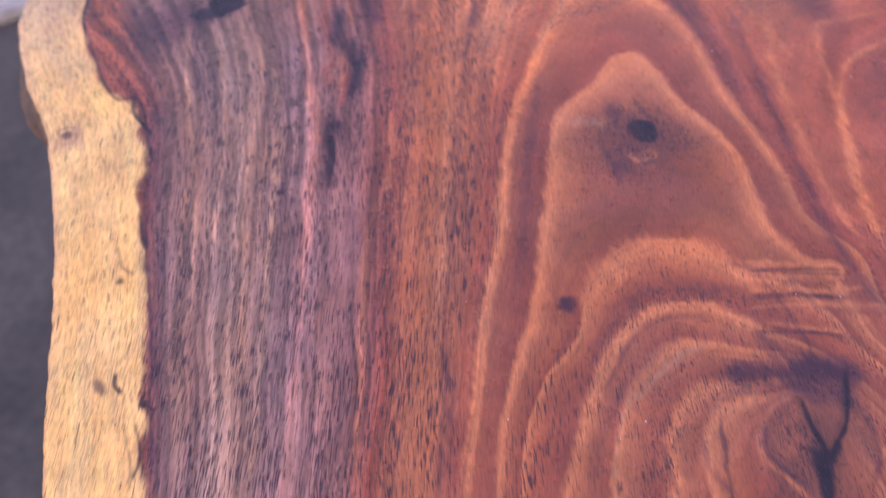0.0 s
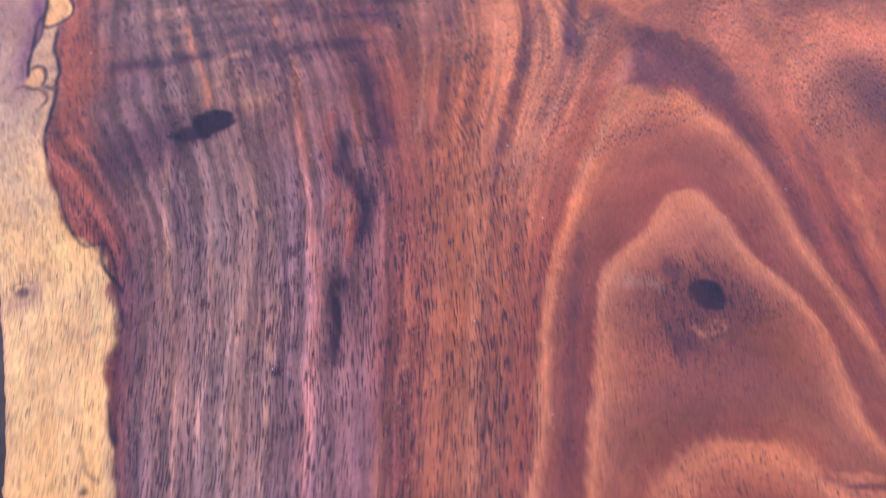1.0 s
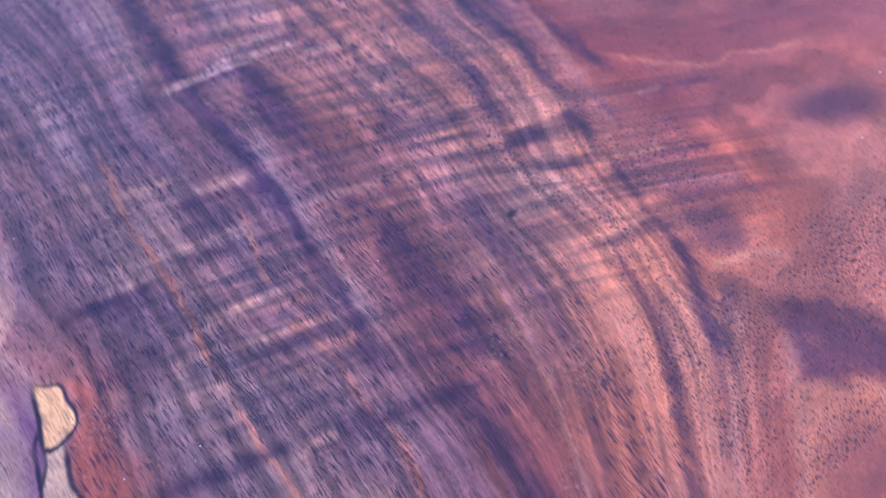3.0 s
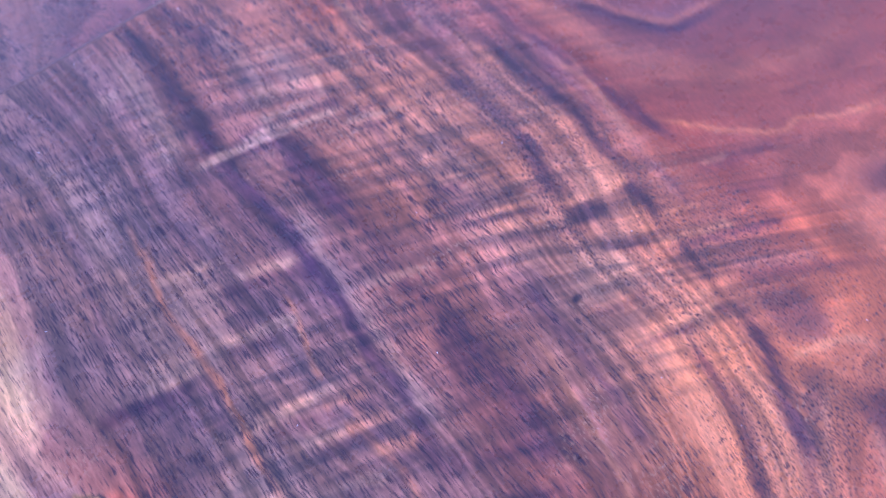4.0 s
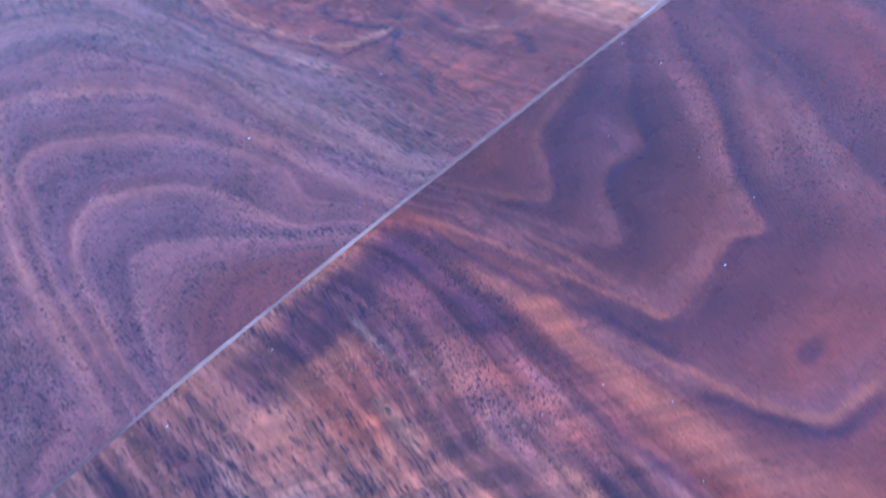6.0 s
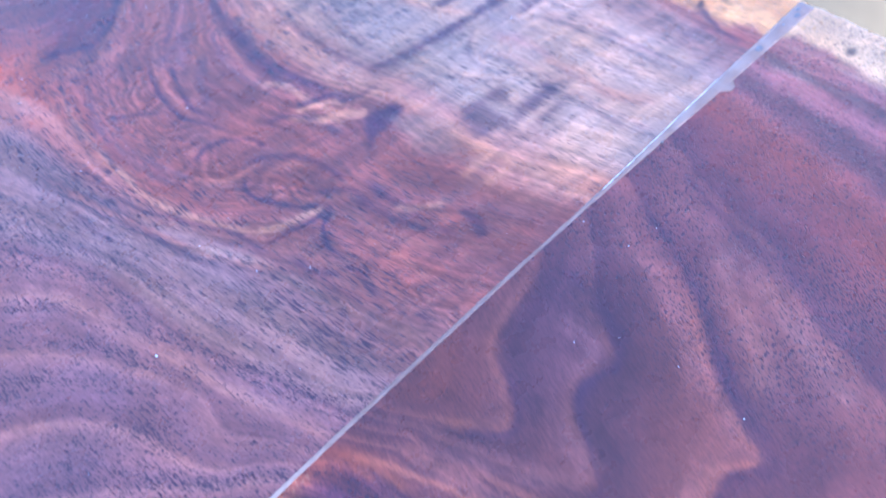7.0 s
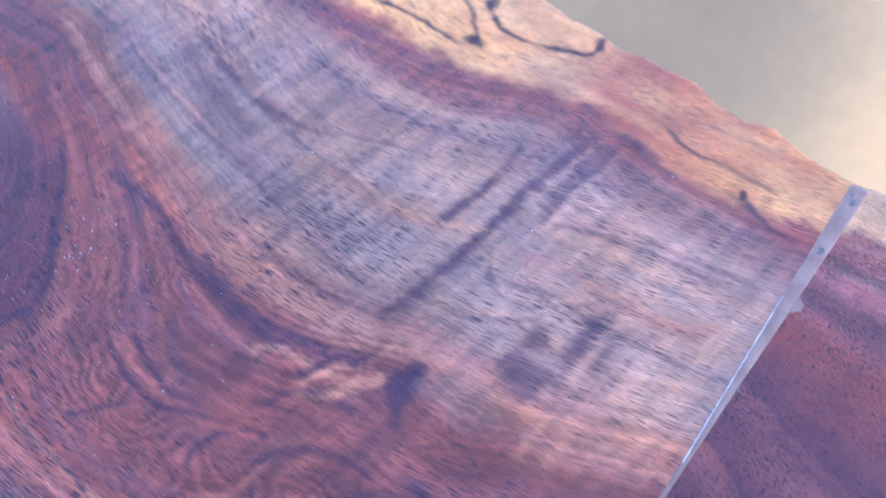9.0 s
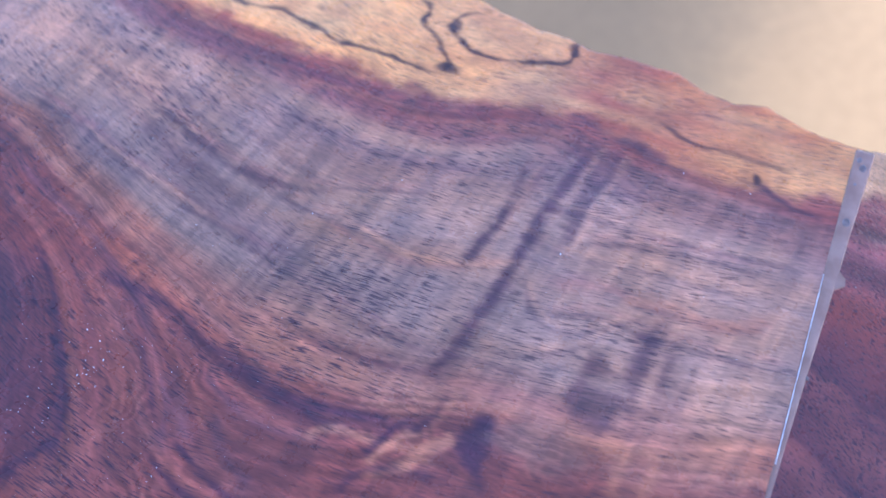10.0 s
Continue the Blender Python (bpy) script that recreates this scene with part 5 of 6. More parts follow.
# folds of the contorted rings
FAN.line(CLAY, 0.5, 7, 4, 467, 263, 470, 237, 470, 208, 472, 181, 478, 158)
FAN.line(PEACH, 0.75, 3, 1.6, 484, 268, 478, 248, 475, 220, 473, 192, 474, 169, 481, 146, 490, 124, 497, 113)
FAN.line(PEACH, 0.85, 3.4, 1.4, 497, 114, 509, 107, 522, 103, 530, 99)
FAN.line(PLUM, 0.94, 2.6, 1.4, 493, 104, 510, 101, 524, 98, 533, 98, 523, 92, 516, 81, 515, 72)
FAN.line(PLUM, 0.94, 2.6, 1.4, 515, 146, 511, 136, 514, 124, 522, 110, 533, 101)
FAN.line(PLUM, 0.75, 3, 1.8, 462, 225, 463, 181, 474, 153, 483, 135, 490, 116, 492, 99)
FAN.line(CLAY, 0.7, 2.6, 1.4, 497, 166, 505, 155, 518, 149, 531, 148, 543, 145)
FAN.line(PLUM, 0.81, 3, 1.8, 504, 176, 519, 177, 534, 168, 539, 153)
FAN.line(PLUM, 0.88, 2.4, 1.4, 532, 253, 526, 237, 522, 219, 522, 204, 528, 190, 532, 177)
FAN.line(CLAY, 0.5, 2.4, 1.4, 536, 252, 529, 233, 527, 217, 527, 203, 534, 190)
FAN.line(PLUM, 0.75, 2.2, 1.4, 542, 245, 535, 227, 530, 207, 533, 192)
FAN.line(PLUM, 0.75, 2.4, 1.6, 485, 267, 478, 250, 476, 227, 475, 202)
FAN.line(DUSK, 0.5, 2.4, 1.6, 496, 258, 486, 236, 483, 213, 484, 187, 489, 167)
FAN.line(DUSK, 0.55, 2.4, 1.6, 498, 238, 491, 225, 488, 202, 493, 177, 498, 166)
FAN.line(PLUM, 0.69, 3, 1.8, 493, 236, 506, 226, 516, 217)
FAN.line(CLAY, 0.6, 4, 2, 525, 140, 536, 137, 546, 128)
FAN.line(PLUM, 0.75, 4, 2, 525, 153, 539, 144, 549, 127, 551, 106)
FAN.line(PLUM, 0.69, 4, 2, 549, 168, 562, 162, 569, 149, 572, 132)
FAN.line(PLUM, 0.75, 3, 1.8, 531, 119, 537, 107, 548, 99, 548, 85)
FAN.line(CLAY, 0.6, 3, 1.8, 528, 113, 536, 102, 547, 95)
FAN.line(PEACH, 0.75, 4, 2, 566, 162, 579, 156, 589, 146)
FAN.line(PEACH, 0.75, 5, 2, 569, 149, 583, 140, 592, 131)
FAN.line(PLUM, 0.88, 4, 2, 568, 165, 585, 158, 595, 152)
FAN.line(CLAY, 0.6, 4, 2.4, 538, 92, 538, 74, 543, 55, 551, 38)
FAN.line(PLUM, 0.69, 4, 2.4, 545, 93, 549, 71, 556, 53, 564, 40)
FAN.line(CLAY, 0.5, 4, 2.4, 532, 72, 535, 47, 535, 27)
FAN.line(PLUM, 0.75, 4, 2, 498, 87, 502, 69, 513, 60, 511, 37)
FAN.line(CLAY, 0.5, 4, 2, 503, 92, 507, 75, 512, 52)
FAN.line(PLUM, 0.75, 5, 3, 558, 95, 557, 75, 560, 57)
FAN.line(PLUM, 0.75, 5, 3, 578, 46, 575, 32, 571, 26)
FAN.line(PEACH, 0.55, 4, 2, 555, 73, 563, 63, 574, 56)
# shadows of the curl across the pale wood
FAN.fill(PLUM, 0.8, 3, 589, 130, 598, 129, 608, 122, 596, 115, 585, 116, 575, 112)
FAN.line(DUSK, 0.72, 6, 4.8, 786, 130, 744, 136, 711, 139, 685, 142, 661, 145, 642, 149, 618, 152)
FAN.line(DUSK, 0.63, 4, 3.8, 755, 148, 729, 151, 707, 158, 681, 163)
FAN.line(DUSK, 0.45, 4, 4.8, 778, 120, 748, 122, 713, 125, 690, 127)
FAN.line(PALE, 0.6, 3, 2, 696, 146, 673, 150, 646, 156)
FAN.line(PALE, 0.5, 3, 2, 767, 138, 733, 142, 708, 146)
FAN.line(PLUM, 0.8, 3.4, 1.8, 611, 142, 597, 145, 587, 150)
FAN.line(PLUM, 0.75, 7, 3, 606, 122, 591, 121, 581, 118)
FAN.fill(DUSK, 0.6, 4, 630, 93, 641, 77, 636, 67, 618, 74, 621, 88)
FAN.fill(PLUM, 0.6, 3, 650, 93, 654, 84, 648, 76, 645, 87)
FAN.line(DUSK, 0.5, 5, 5.7, 678, 63, 657, 69, 639, 72, 620, 75)
FAN.line(DUSK, 0.45, 5, 5.7, 675, 54, 650, 57, 618, 61)
FAN.line(DUSK, 0.36, 4, 5.7, 672, 41, 652, 46, 633, 48)
FAN.line(DUSK, 0.32, 4, 5.7, 647, 229, 627, 225, 614, 223)
FAN.line(DUSK, 0.32, 4, 5.7, 647, 212, 628, 207, 616, 205)
FAN.line(DUSK, 0.32, 4, 5.7, 644, 194, 628, 190, 619, 190)
FAN.fill(DUSK, 0.35, 6, 683, 340, 679, 299, 661, 249, 641, 251, 651, 289, 664, 325)
FAN.fill(DUSK, 0.35, 6, 697, 437, 694, 399, 669, 342, 659, 357, 671, 401)
FAN.fill(DUSK, 0.35, 5, 701, 371, 702, 338, 687, 311, 674, 331)
FAN.line(TAN, 0.75, 2.2, 1.4, 683, 391, 672, 358, 664, 324, 657, 296)
FAN.line(TAN, 0.75, 2.4, 1.4, 679, 220, 675, 193, 677, 170, 684, 152, 691, 141)
FAN.line(PEACH, 0.65, 5, 2.4, 690, 86, 694, 67, 692, 50, 698, 30, 705, 20)
FAN.line(PEACH, 0.5, 5, 3, 616, 60, 604, 61, 593, 60)
FAN.line(PEACH, 0.5, 5, 3, 616, 47, 604, 48, 598, 50)
FAN.line(PEACH, 0.5, 5, 3, 621, 15, 627, 4, 622, 0)
FAN.fill(PEACH, 0.35, 5, 590, 176, 603, 159, 606, 139, 593, 155)
FAN.fill(PALE, 0.4, 6, 599, 119, 614, 99, 609, 76, 592, 90)
FAN.line(DUSK, 0.41, 2, 2.7, 709, 248, 708, 228, 709, 209, 712, 198)
FAN.line(DUSK, 0.36, 2, 3, 724, 360, 718, 330, 715, 307, 715, 286)
FAN.line(DUSK, 0.36, 2.4, 3.4, 752, 328, 741, 308, 734, 282, 732, 260)
FAN.line(DUSK, 0.41, 3, 3.8, 630, 149, 632, 133, 634, 117, 644, 99)
# purple and rust bands under the sapwood
FAN.line(WINE, 0.45, 7, 5, 780, 448, 774, 411, 766, 352, 766, 314, 767, 278, 770, 245, 774, 206, 790, 153)
FAN.line(RUSTED, 0.6, 6, 3, 783, 401, 777, 351, 777, 313, 784, 269, 783, 230, 789, 199)
FAN.line(RUSTED, 0.55, 5, 3, 757, 309, 761, 262, 762, 207, 776, 154)
FAN.line(WINE, 0.6, 3, 2, 755, 286, 760, 247, 761, 197)
FAN.line(DUSK, 0.75, 5, 3, 791, 147, 786, 119, 780, 102, 776, 77)
FAN.line(WINE, 0.55, 5, 3, 776, 77, 774, 50, 772, 26, 776, 7)


# ---------- boards ----------
def grid_mesh(name, verts, rows, cols, mat, flip=False):
    """A mesh of rows x cols vertices."""
    i = (np.arange(rows - 1)[:, None] * cols + np.arange(cols - 1)).ravel()
    quads = np.stack([i, i + 1, i + cols + 1, i + cols], 1)
    if flip:
        quads = quads[:, ::-1]
    me = bpy.data.meshes.new(name)
    me.vertices.add(len(verts))
    me.vertices.foreach_set("co", verts.astype(np.float32).ravel())
    me.loops.add(quads.size)
    me.loops.foreach_set("vertex_index", quads.astype(np.int32).ravel())
    me.polygons.add(len(quads))
    me.polygons.foreach_set("loop_start", np.arange(0, quads.size, 4, dtype=np.int32))
    me.polygons.foreach_set("loop_total", np.full(len(quads), 4, dtype=np.int32))
    me.update(calc_edges=True)
    me.shade_smooth()
    me.materials.append(mat)
    return me


def put_float(me, name, values):
    me.attributes.new(name, "FLOAT", "POINT").data.foreach_set("value", values.astype(np.float32))


ROUND = 5.0     # mm, softened upper edge
THICK = 0.052


def edge_rim(y, seed):
    """How far the live edge is worn down at each place along it."""
    return 1.0 + 0.35 * lumps(y / 17.0, y * 0 + seed)


def spaced(n, stretches):
    """n places from 0 to 1, closer together in the stretches (end, density) where the figure is fine."""
    s = np.linspace(0, 1, 4001)
    pace = np.cumsum([next(d for end, d in stretches if v <= end) for v in s])
    return np.interp(np.linspace(0, 1, n), (pace - pace[0]) / (pace[-1] - pace[0]), s)


def board(name, y0, y1, rings, base, run, label, along, across, spread=1.0):
    """One slab board with live edges: top with its ring figure, sides, underside and ends."""
    rows, cols = along[0], 820
    y = y0 + (y1 - y0) * spaced(*along)
    lo, hi = left_edge(y), right_edge(y)
    u = spaced(cols, across)
    px = lo[:, None] + (hi - lo)[:, None] * u
    GRID["y"], GRID["cols"] = y, cols
    near_joint = np.clip(1 - np.minimum(abs(y - y0), abs(y - y1)) / 90, 0, 1) * (abs(y) < 92)
    py = y[:, None] + near_joint[:, None] * joint_y(px)
    near = np.minimum(px - lo[:, None], hi[:, None] - px)
    rim = ROUND * edge_rim(py, 5.5)
    short = np.clip(rim - near, 0, None)
    drop = rim - np.sqrt(np.clip(rim ** 2 - short ** 2, 0, None))
    sag = 0.12 * lumps(px / 45, py / 70)
    verts = np.stack([px / 1000, py / 1000, TOP - (drop * 0.8 - sag) / 1000], -1).reshape(-1, 3)
    me = grid_mesh(name, verts, rows, cols, WOOD)
    p = np.stack([px.ravel(), py.ravel()], 1)
    wob = np.stack([lumps(p[:, 0] / 11, p[:, 1] / 14) + 0.6 * lumps(p[:, 0] / 4.5, p[:, 1] / 6), lumps(p[:, 0] / 12 + 30, p[:, 1] / 12) + 0.6 * lumps(p[:, 0] / 5 + 11, p[:, 1] / 5)], 1) * 2.2
    ri, ci = np.unique(np.r_[0:rows:3, rows - 1]), np.unique(np.r_[0:cols:3, cols - 1])
    pick = np.stack([px[np.ix_(ri, ci)].ravel(), py[np.ix_(ri, ci)].ravel()], 1)
    coarse = rings.grain(pick).reshape(len(ri), len(ci))
    wr = np.stack([np.interp(np.arange(rows), ri, e) for e in np.eye(len(ri))], 1)
    wc = np.stack([np.interp(np.arange(cols), ci, e) for e in np.eye(len(ci))], 1)
    g = (wr @ coarse @ wc.T).ravel() + 0.25 * wob[:, 0]
    col, pale, curl, poro, calm, dots = base(p, g, wob, rings)
    me.attributes.new("tint", "FLOAT_COLOR", "POINT").data.foreach_set("color", np.c_[np.clip(col, 0.004, 0.9), np.ones(len(col))].astype(np.float32).ravel())
    put_float(me, "grain", g * spread / 1000)
    put_float(me, "run", (p[:, 0] - run(p)) / 1000)
    put_float(me, "rib", (p[:, 1] + (0.10 * p[:, 0] + 0.55 * p[:, 0] ** 2 / 1000 if spread == 1.0 else 0.16 * p[:, 0])) / 1000)
    for key, values in (("pale", pale), ("curl", curl), ("poro", poro), ("calm", calm), ("dots", dots)):
        put_float(me, key, values)
    ob = new(name, me)
    ob.parent = TABLE
    tagged(ob, label)
    # live edges, bulging and rough below the worn rim
    for side, sign, tone in ((left_edge(y), -1, 5.5), (right_edge(y), 1, 5.5)):
        levels = np.linspace(0, 1, 12)
        top = ROUND * edge_rim(y, 5.5) * 0.8
        depth = top[:, None] + (THICK * 1000 - top)[:, None] * levels
        bulge = np.sin(levels * math.pi) ** 0.7 * (1.6 + 1.4 * lumps(np.repeat(y[:, None], 12, 1) / 13 + 5 * sign, levels * 3 + 0 * y[:, None]))
        swell = np.exp(-((y + 415) / 38) ** 2)[:, None] * np.sin(np.clip(levels * 1.3, 0, 1) * math.pi) * (9 if sign < 0 else 0)
        taper = -levels ** 2 * 3
        ex = side[:, None] + sign * (bulge + swell + taper)
        ev = np.stack([ex / 1000, np.repeat(y[:, None], 12, 1) / 1000, TOP - depth / 1000], -1)
        es = grid_mesh("live_edge", ev.reshape(-1, 3), rows, 12, BARK, flip=sign < 0)
        e = new("live_edge", es)
        e.parent = ob
        tagged(e, "rough dark brown bark edge")
    under = np.stack([np.stack([lo - 0 + 3, hi - 3], 1) / 1000, np.repeat(y[:, None], 2, 1) / 1000, np.full((rows, 2), TOP - THICK)], -1)[::8]
    un = new("underside", grid_mesh("underside", under.reshape(-1, 3), len(under), 2, LEGWOOD, flip=True))
    un.parent = ob
    for end in (0, -1):
        xs = np.linspace(lo[end], hi[end], 60)
        ev = np.stack([np.stack([xs, xs], 1) / 1000, np.repeat((y[end] + joint_y(xs) * (abs(y[end]) < 2))[:, None], 2, 1) / 1000, np.tile((TOP - 0.004, TOP - THICK), (60, 1))], -1)
        cut = new("end_grain", grid_mesh("end_grain", ev.reshape(-1, 3), 60, 2, LEGWOOD))
        cut.parent = ob
    return ob


def run_near(p):
    """Sideways lean of the fibres, in mm."""
    x, y = p[:, 0], p[:, 1]
    lean = np.interp(y, (-1050, -735, -600, -480, -400, -200, 0), (-230, -112, -45, 0, 14, 22, 36))
    return lean + np.clip((x - 250) / 480, 0, 1) * 0.34 * np.clip(y + 400, -150, 400)


def run_far(p):
    x, y = p[:, 0], p[:, 1]
    return np.interp(y, (0, 60, 150, 250, 330, 450, 640), (0, -8, -20, -22, 0, 48, 130)) * np.clip((x - 380) / 200, 0.2, 1)


def base_near(p, g, wob, rings):
    col = stops(g, (55, RUST), (64, RUST), (76, MAUVE), (100, MAUVE), (118, GREYISH), (150, MAUVE), (180, (0.24, 0.105, 0.085)), (210, (0.235, 0.085, 0.062)), (230, RUST), (255, ORANGE), (290, ORANGE), (333, RUST), *steps_of((340, 365), LINE, RUST), (372, ORANGE), *steps_of((380, 404, 414, 430, 440), LINE, RUST), (455, BROWN))
    flat = stops(g, (330, RUST), (345, RUST), *steps_of((360, 375, 390, 402), (0.255, 0.070, 0.048), (0.135, 0.037, 0.034)), (415, BROWN))
    # the stretch towards the joint is greyer, its lobes redder and darker
    x, y = p[:, 0], p[:, 1]
    up = np.clip((y + 470) / 130, 0, 1)
    grey_part = up * np.clip((330 - g) / 70, 0, 1)
    col += 0.55 * grey_part[:, None] * (np.array(MAUVE) - col)
    glow = np.exp(-((g - 312) / 30) ** 2) * np.clip(1.3 - abs(y + 450) / 110, 0, 1)
    col += 0.60 * glow[:, None] * (np.array(LINE) - col)
    lobe = np.clip((x - 440) / 60, 0, 1) * np.clip((y + 330) / 120, 0, 1)
    col += 0.6 * lobe[:, None] * (np.array(BROWN) - col)
    shade = np.clip((x - 540) / 60, 0, 1) * np.clip((y + 260) / 120, 0, 1)
    col += 0.55 * shade[:, None] * (np.array((0.175, 0.060, 0.055)) - col)
    flat *= (0.92 - 0.05 * shade)[:, None] * (1 - 0.28 * np.clip((y + 150) / 60, 0, 1) * np.clip((640 - x) / 60, 0, 1))[:, None]
    warm = up * np.clip((x - 270) / 50, 0, 1) * np.clip((430 - x) / 40, 0, 1) * np.clip((-110 - y) / 60, 0, 1)
    col += 0.35 * warm[:, None] * (np.array((0.44, 0.19, 0.088)) - col)
    by = (np.clip((p[:, 1] + 480) / 16, 0, 1) * np.clip((g - 335) / 6, 0, 1))[:, None]
    col += by * (flat - col)
    col *= np.where((g > 335) & (y < -480), 0.84, 1.0)[:, None]
    col *= (1 - 0.16 * up * np.clip((x - 90) / 60, 0, 1) * np.clip((350 - x) / 60, 0, 1))[:, None]
    col *= (1 + 0.22 * np.clip((x - 270) / 50, 0, 1) * np.clip((-330 - y) / 80, 0, 1) * np.clip((y + 620) / 80, 0, 1))[:, None]
    col *= (1 - 0.15 * np.clip((x - 440) / 40, 0, 1) * np.clip((y + 340) / 60, 0, 1))[:, None]
    col *= (1 + 0.25 * np.clip((x - 560) / 50, 0, 1) * np.clip((y + 200) / 80, 0, 1))[:, None]
    heart = up * np.clip((x - 200) / 60, 0, 1) * np.clip((440 - x) / 40, 0, 1)
    col += 0.45 * heart[:, None] * (np.array((0.30, 0.105, 0.062)) - col)
    rings.paint(p, col, wob)
    col *= (1 + 0.30 * np.clip((-470 - y) / 80, 0, 1) * np.clip((g - 80) / 12, 0, 1) * np.clip((215 - g) / 25, 0, 1))[:, None]
    warm_end = (np.clip((x - 270) / 40, 0, 1) * np.clip((-330 - y) / 60, 0, 1) * np.clip((y + 560) / 60, 0, 1))[:, None]
    col *= 1 + warm_end * (np.array((1.10, 1.08, 1.0)) - 1)
    # the curled stretch is the richest in colour
    mean = col.mean(1, keepdims=True)
    col[:] = np.clip(mean + (col - mean) * (1 + 0.07 * np.clip((y + 480) / 60, 0, 1) * np.clip((460 - x) / 40, 0, 1))[:, None], 0.003, 1)
    # red heart beside the sapwood, then the sapwood itself
    wx = x + 1.3 * wob[:, 0]
    off = wx - sap_left(y + wob[:, 1])
    flame = np.exp(-((off - 14) / 14) ** 2) * np.clip(1.3 - abs(y + 345) / 110, 0, 1)
    col += 0.9 * flame[:, None] * (np.array((0.34, 0.075, 0.028)) - col)
    sap = 1 / (1 + np.exp(np.clip(off / 0.9, -30, 30)))
    mixed = stops(y, (-800, SAP), (-430, SAP), (-350, (0.62, 0.34, 0.15)), (-320, (0.36, 0.17, 0.11)), (-270, (0.34, 0.16, 0.11)), (-235, (0.50, 0.24, 0.12)), (-180, (0.50, 0.24, 0.12)), (-100, (0.52, 0.26, 0.12)))
    inward = x - left_edge(y)
    mixed += 0.30 * lumps(inward / 7, y / 60)[:, None] * (np.array(CREAM) - mixed) + 0.25 * lumps(inward / 2.0 + 7, y / 30)[:, None] * (np.array(TAN) - mixed)
    col += sap[:, None] * (mixed - col)
    # thin purple rim at the live edge
    rim = np.exp(-((x - left_edge(y)) / 2.6) ** 2)
    col += 0.5 * rim[:, None] * (np.array(MAUVE) - col)
    far = 1 / (1 + np.exp(np.clip((sap_right(y) - x - wob[:, 0]) / 1.5, -30, 30)))
    col += far[:, None] * (np.array((0.56, 0.29, 0.13)) - col)
    SPALT_A.paint(p, col, wob * 0.5)
    pale = np.clip(sap * np.clip((-225 - y) / 30, 0.35, 1) + far * 0.5, 0, 1)
    here = np.clip((y + 440) / 70, 0, 1) * np.clip((-20 - y) / 60, 0, 1) * np.clip((x - 90) / 50, 0, 1) * np.clip((500 - x) / 60, 0, 1)
    curl = 0.40 * here
    for cx, cy, rx, ry, k in ((190, -290, 55, 45, 0.55), (330, -245, 45, 65, 0.55), (375, -345, 55, 45, 0.55), (300, -110, 50, 50, 0.45), (430, -370, 60, 50, 0.2)):
        curl = curl + k * here * np.exp(-((x - cx) / rx) ** 2 - ((y - cy) / ry) ** 2)
    poro = np.clip(0.55 + 0.6 * lumps(x / 60, y / 90), 0, 1) * (1 - 0.5 * np.clip((x - 430) / 60, 0, 1)) * (1 - 0.8 * np.clip((g - 330) / 12, 0, 1))
    poro = np.maximum(poro, 0.5 * shade)
    poro = np.maximum(poro, 0.6 * np.clip((-500 - y) / 60, 0, 1) * np.clip((g - 365) / 10, 0, 1))
    calm = np.clip(0.85 * np.clip((g - 325) / 20, 0, 1) + 0.95 * pale, 0, 0.95)
    mid = np.clip((y + 470) / 90, 0, 1) * np.clip((450 - x) / 60, 0, 1)
    calm = np.maximum(calm, 0.62 * np.clip((-440 - y) / 60, 0, 1) * np.clip((g - 225) / 30, 0.15, 1))
    poro = np.maximum(poro, 0.55 * mid)
    # in the warm wood the pores are cut short, like dots
    poro = np.maximum(poro, 0.9 * np.clip((-430 - y) / 50, 0, 1) * np.clip((g - 75) / 15, 0, 1) * np.clip((330 - g) / 30, 0, 1))
    dots = np.clip((x - 285 - 0.25 * (y + 400)) / 50, 0, 1) * np.clip((y + 640) / 120, 0.45, 1)
    poro *= 1 - 0.75 * np.clip((x - 395) / 40, 0, 1) * np.clip((y + 460) / 60, 0, 1) * np.clip((-170 - y) / 40, 0, 1)
    poro = np.maximum(poro, 0.6 * dots * np.clip((-280 - y) / 60, 0, 1) * (x < 430) * (y > -520))
    return col, pale, np.clip(curl, 0, 1) * (1 - pale), poro, calm, dots


SPALT_A = Rings()
SPALT_A.line(PLUM, 0.9, 1.6, 1.2, 8, -730, 14, -708, 21, -687, 27, -660, 33, -642, 42, -599, 49, -566, 58, -536, 69, -496, 70, -483)
SPALT_A.line(INK, 0.8, 1.9, 0.7, 70, -483, 72, -470, 70, -458, 60, -455, 56, -440, 55, -416, 56, -389)
SPALT_A.fill((0.42, 0.085, 0.03), 0.8, 4, 99, -262, 106, -271, 99, -297, 96, -317, 92, -336, 79, -350, 70, -352, 75, -333, 78, -306, 86, -290, 94, -283)
SPALT_A.fill((0.66, 0.36, 0.16), 0.9, 1.2, 74, -287, 82, -289, 77, -303, 76, -318, 74, -327, 70, -336, 65, -331, 67, -325, 66, -320, 60, -319, 62, -309)
SPALT_A.fill((0.86, 0.41, 0.12), 0.95, 1.2, 86, -253, 95, -262, 93, -271, 94, -279, 92, -285, 85, -287, 78, -288, 74, -286, 76, -279, 80, -271, 82, -262)
SPALT_A.fill((0.82, 0.39, 0.12), 0.95, 1.2, 60, -320, 65, -319, 67, -324, 63, -334, 58, -333, 55, -328)
SPALT_A.line(INK, 1.0, 2.2, 0.7, 84, -252, 89, -257, 95, -262, 94, -271, 94, -279, 91, -285, 85, -288, 79, -289, 74, -286, 77, -278, 80, -270, 82, -261, 85, -253)
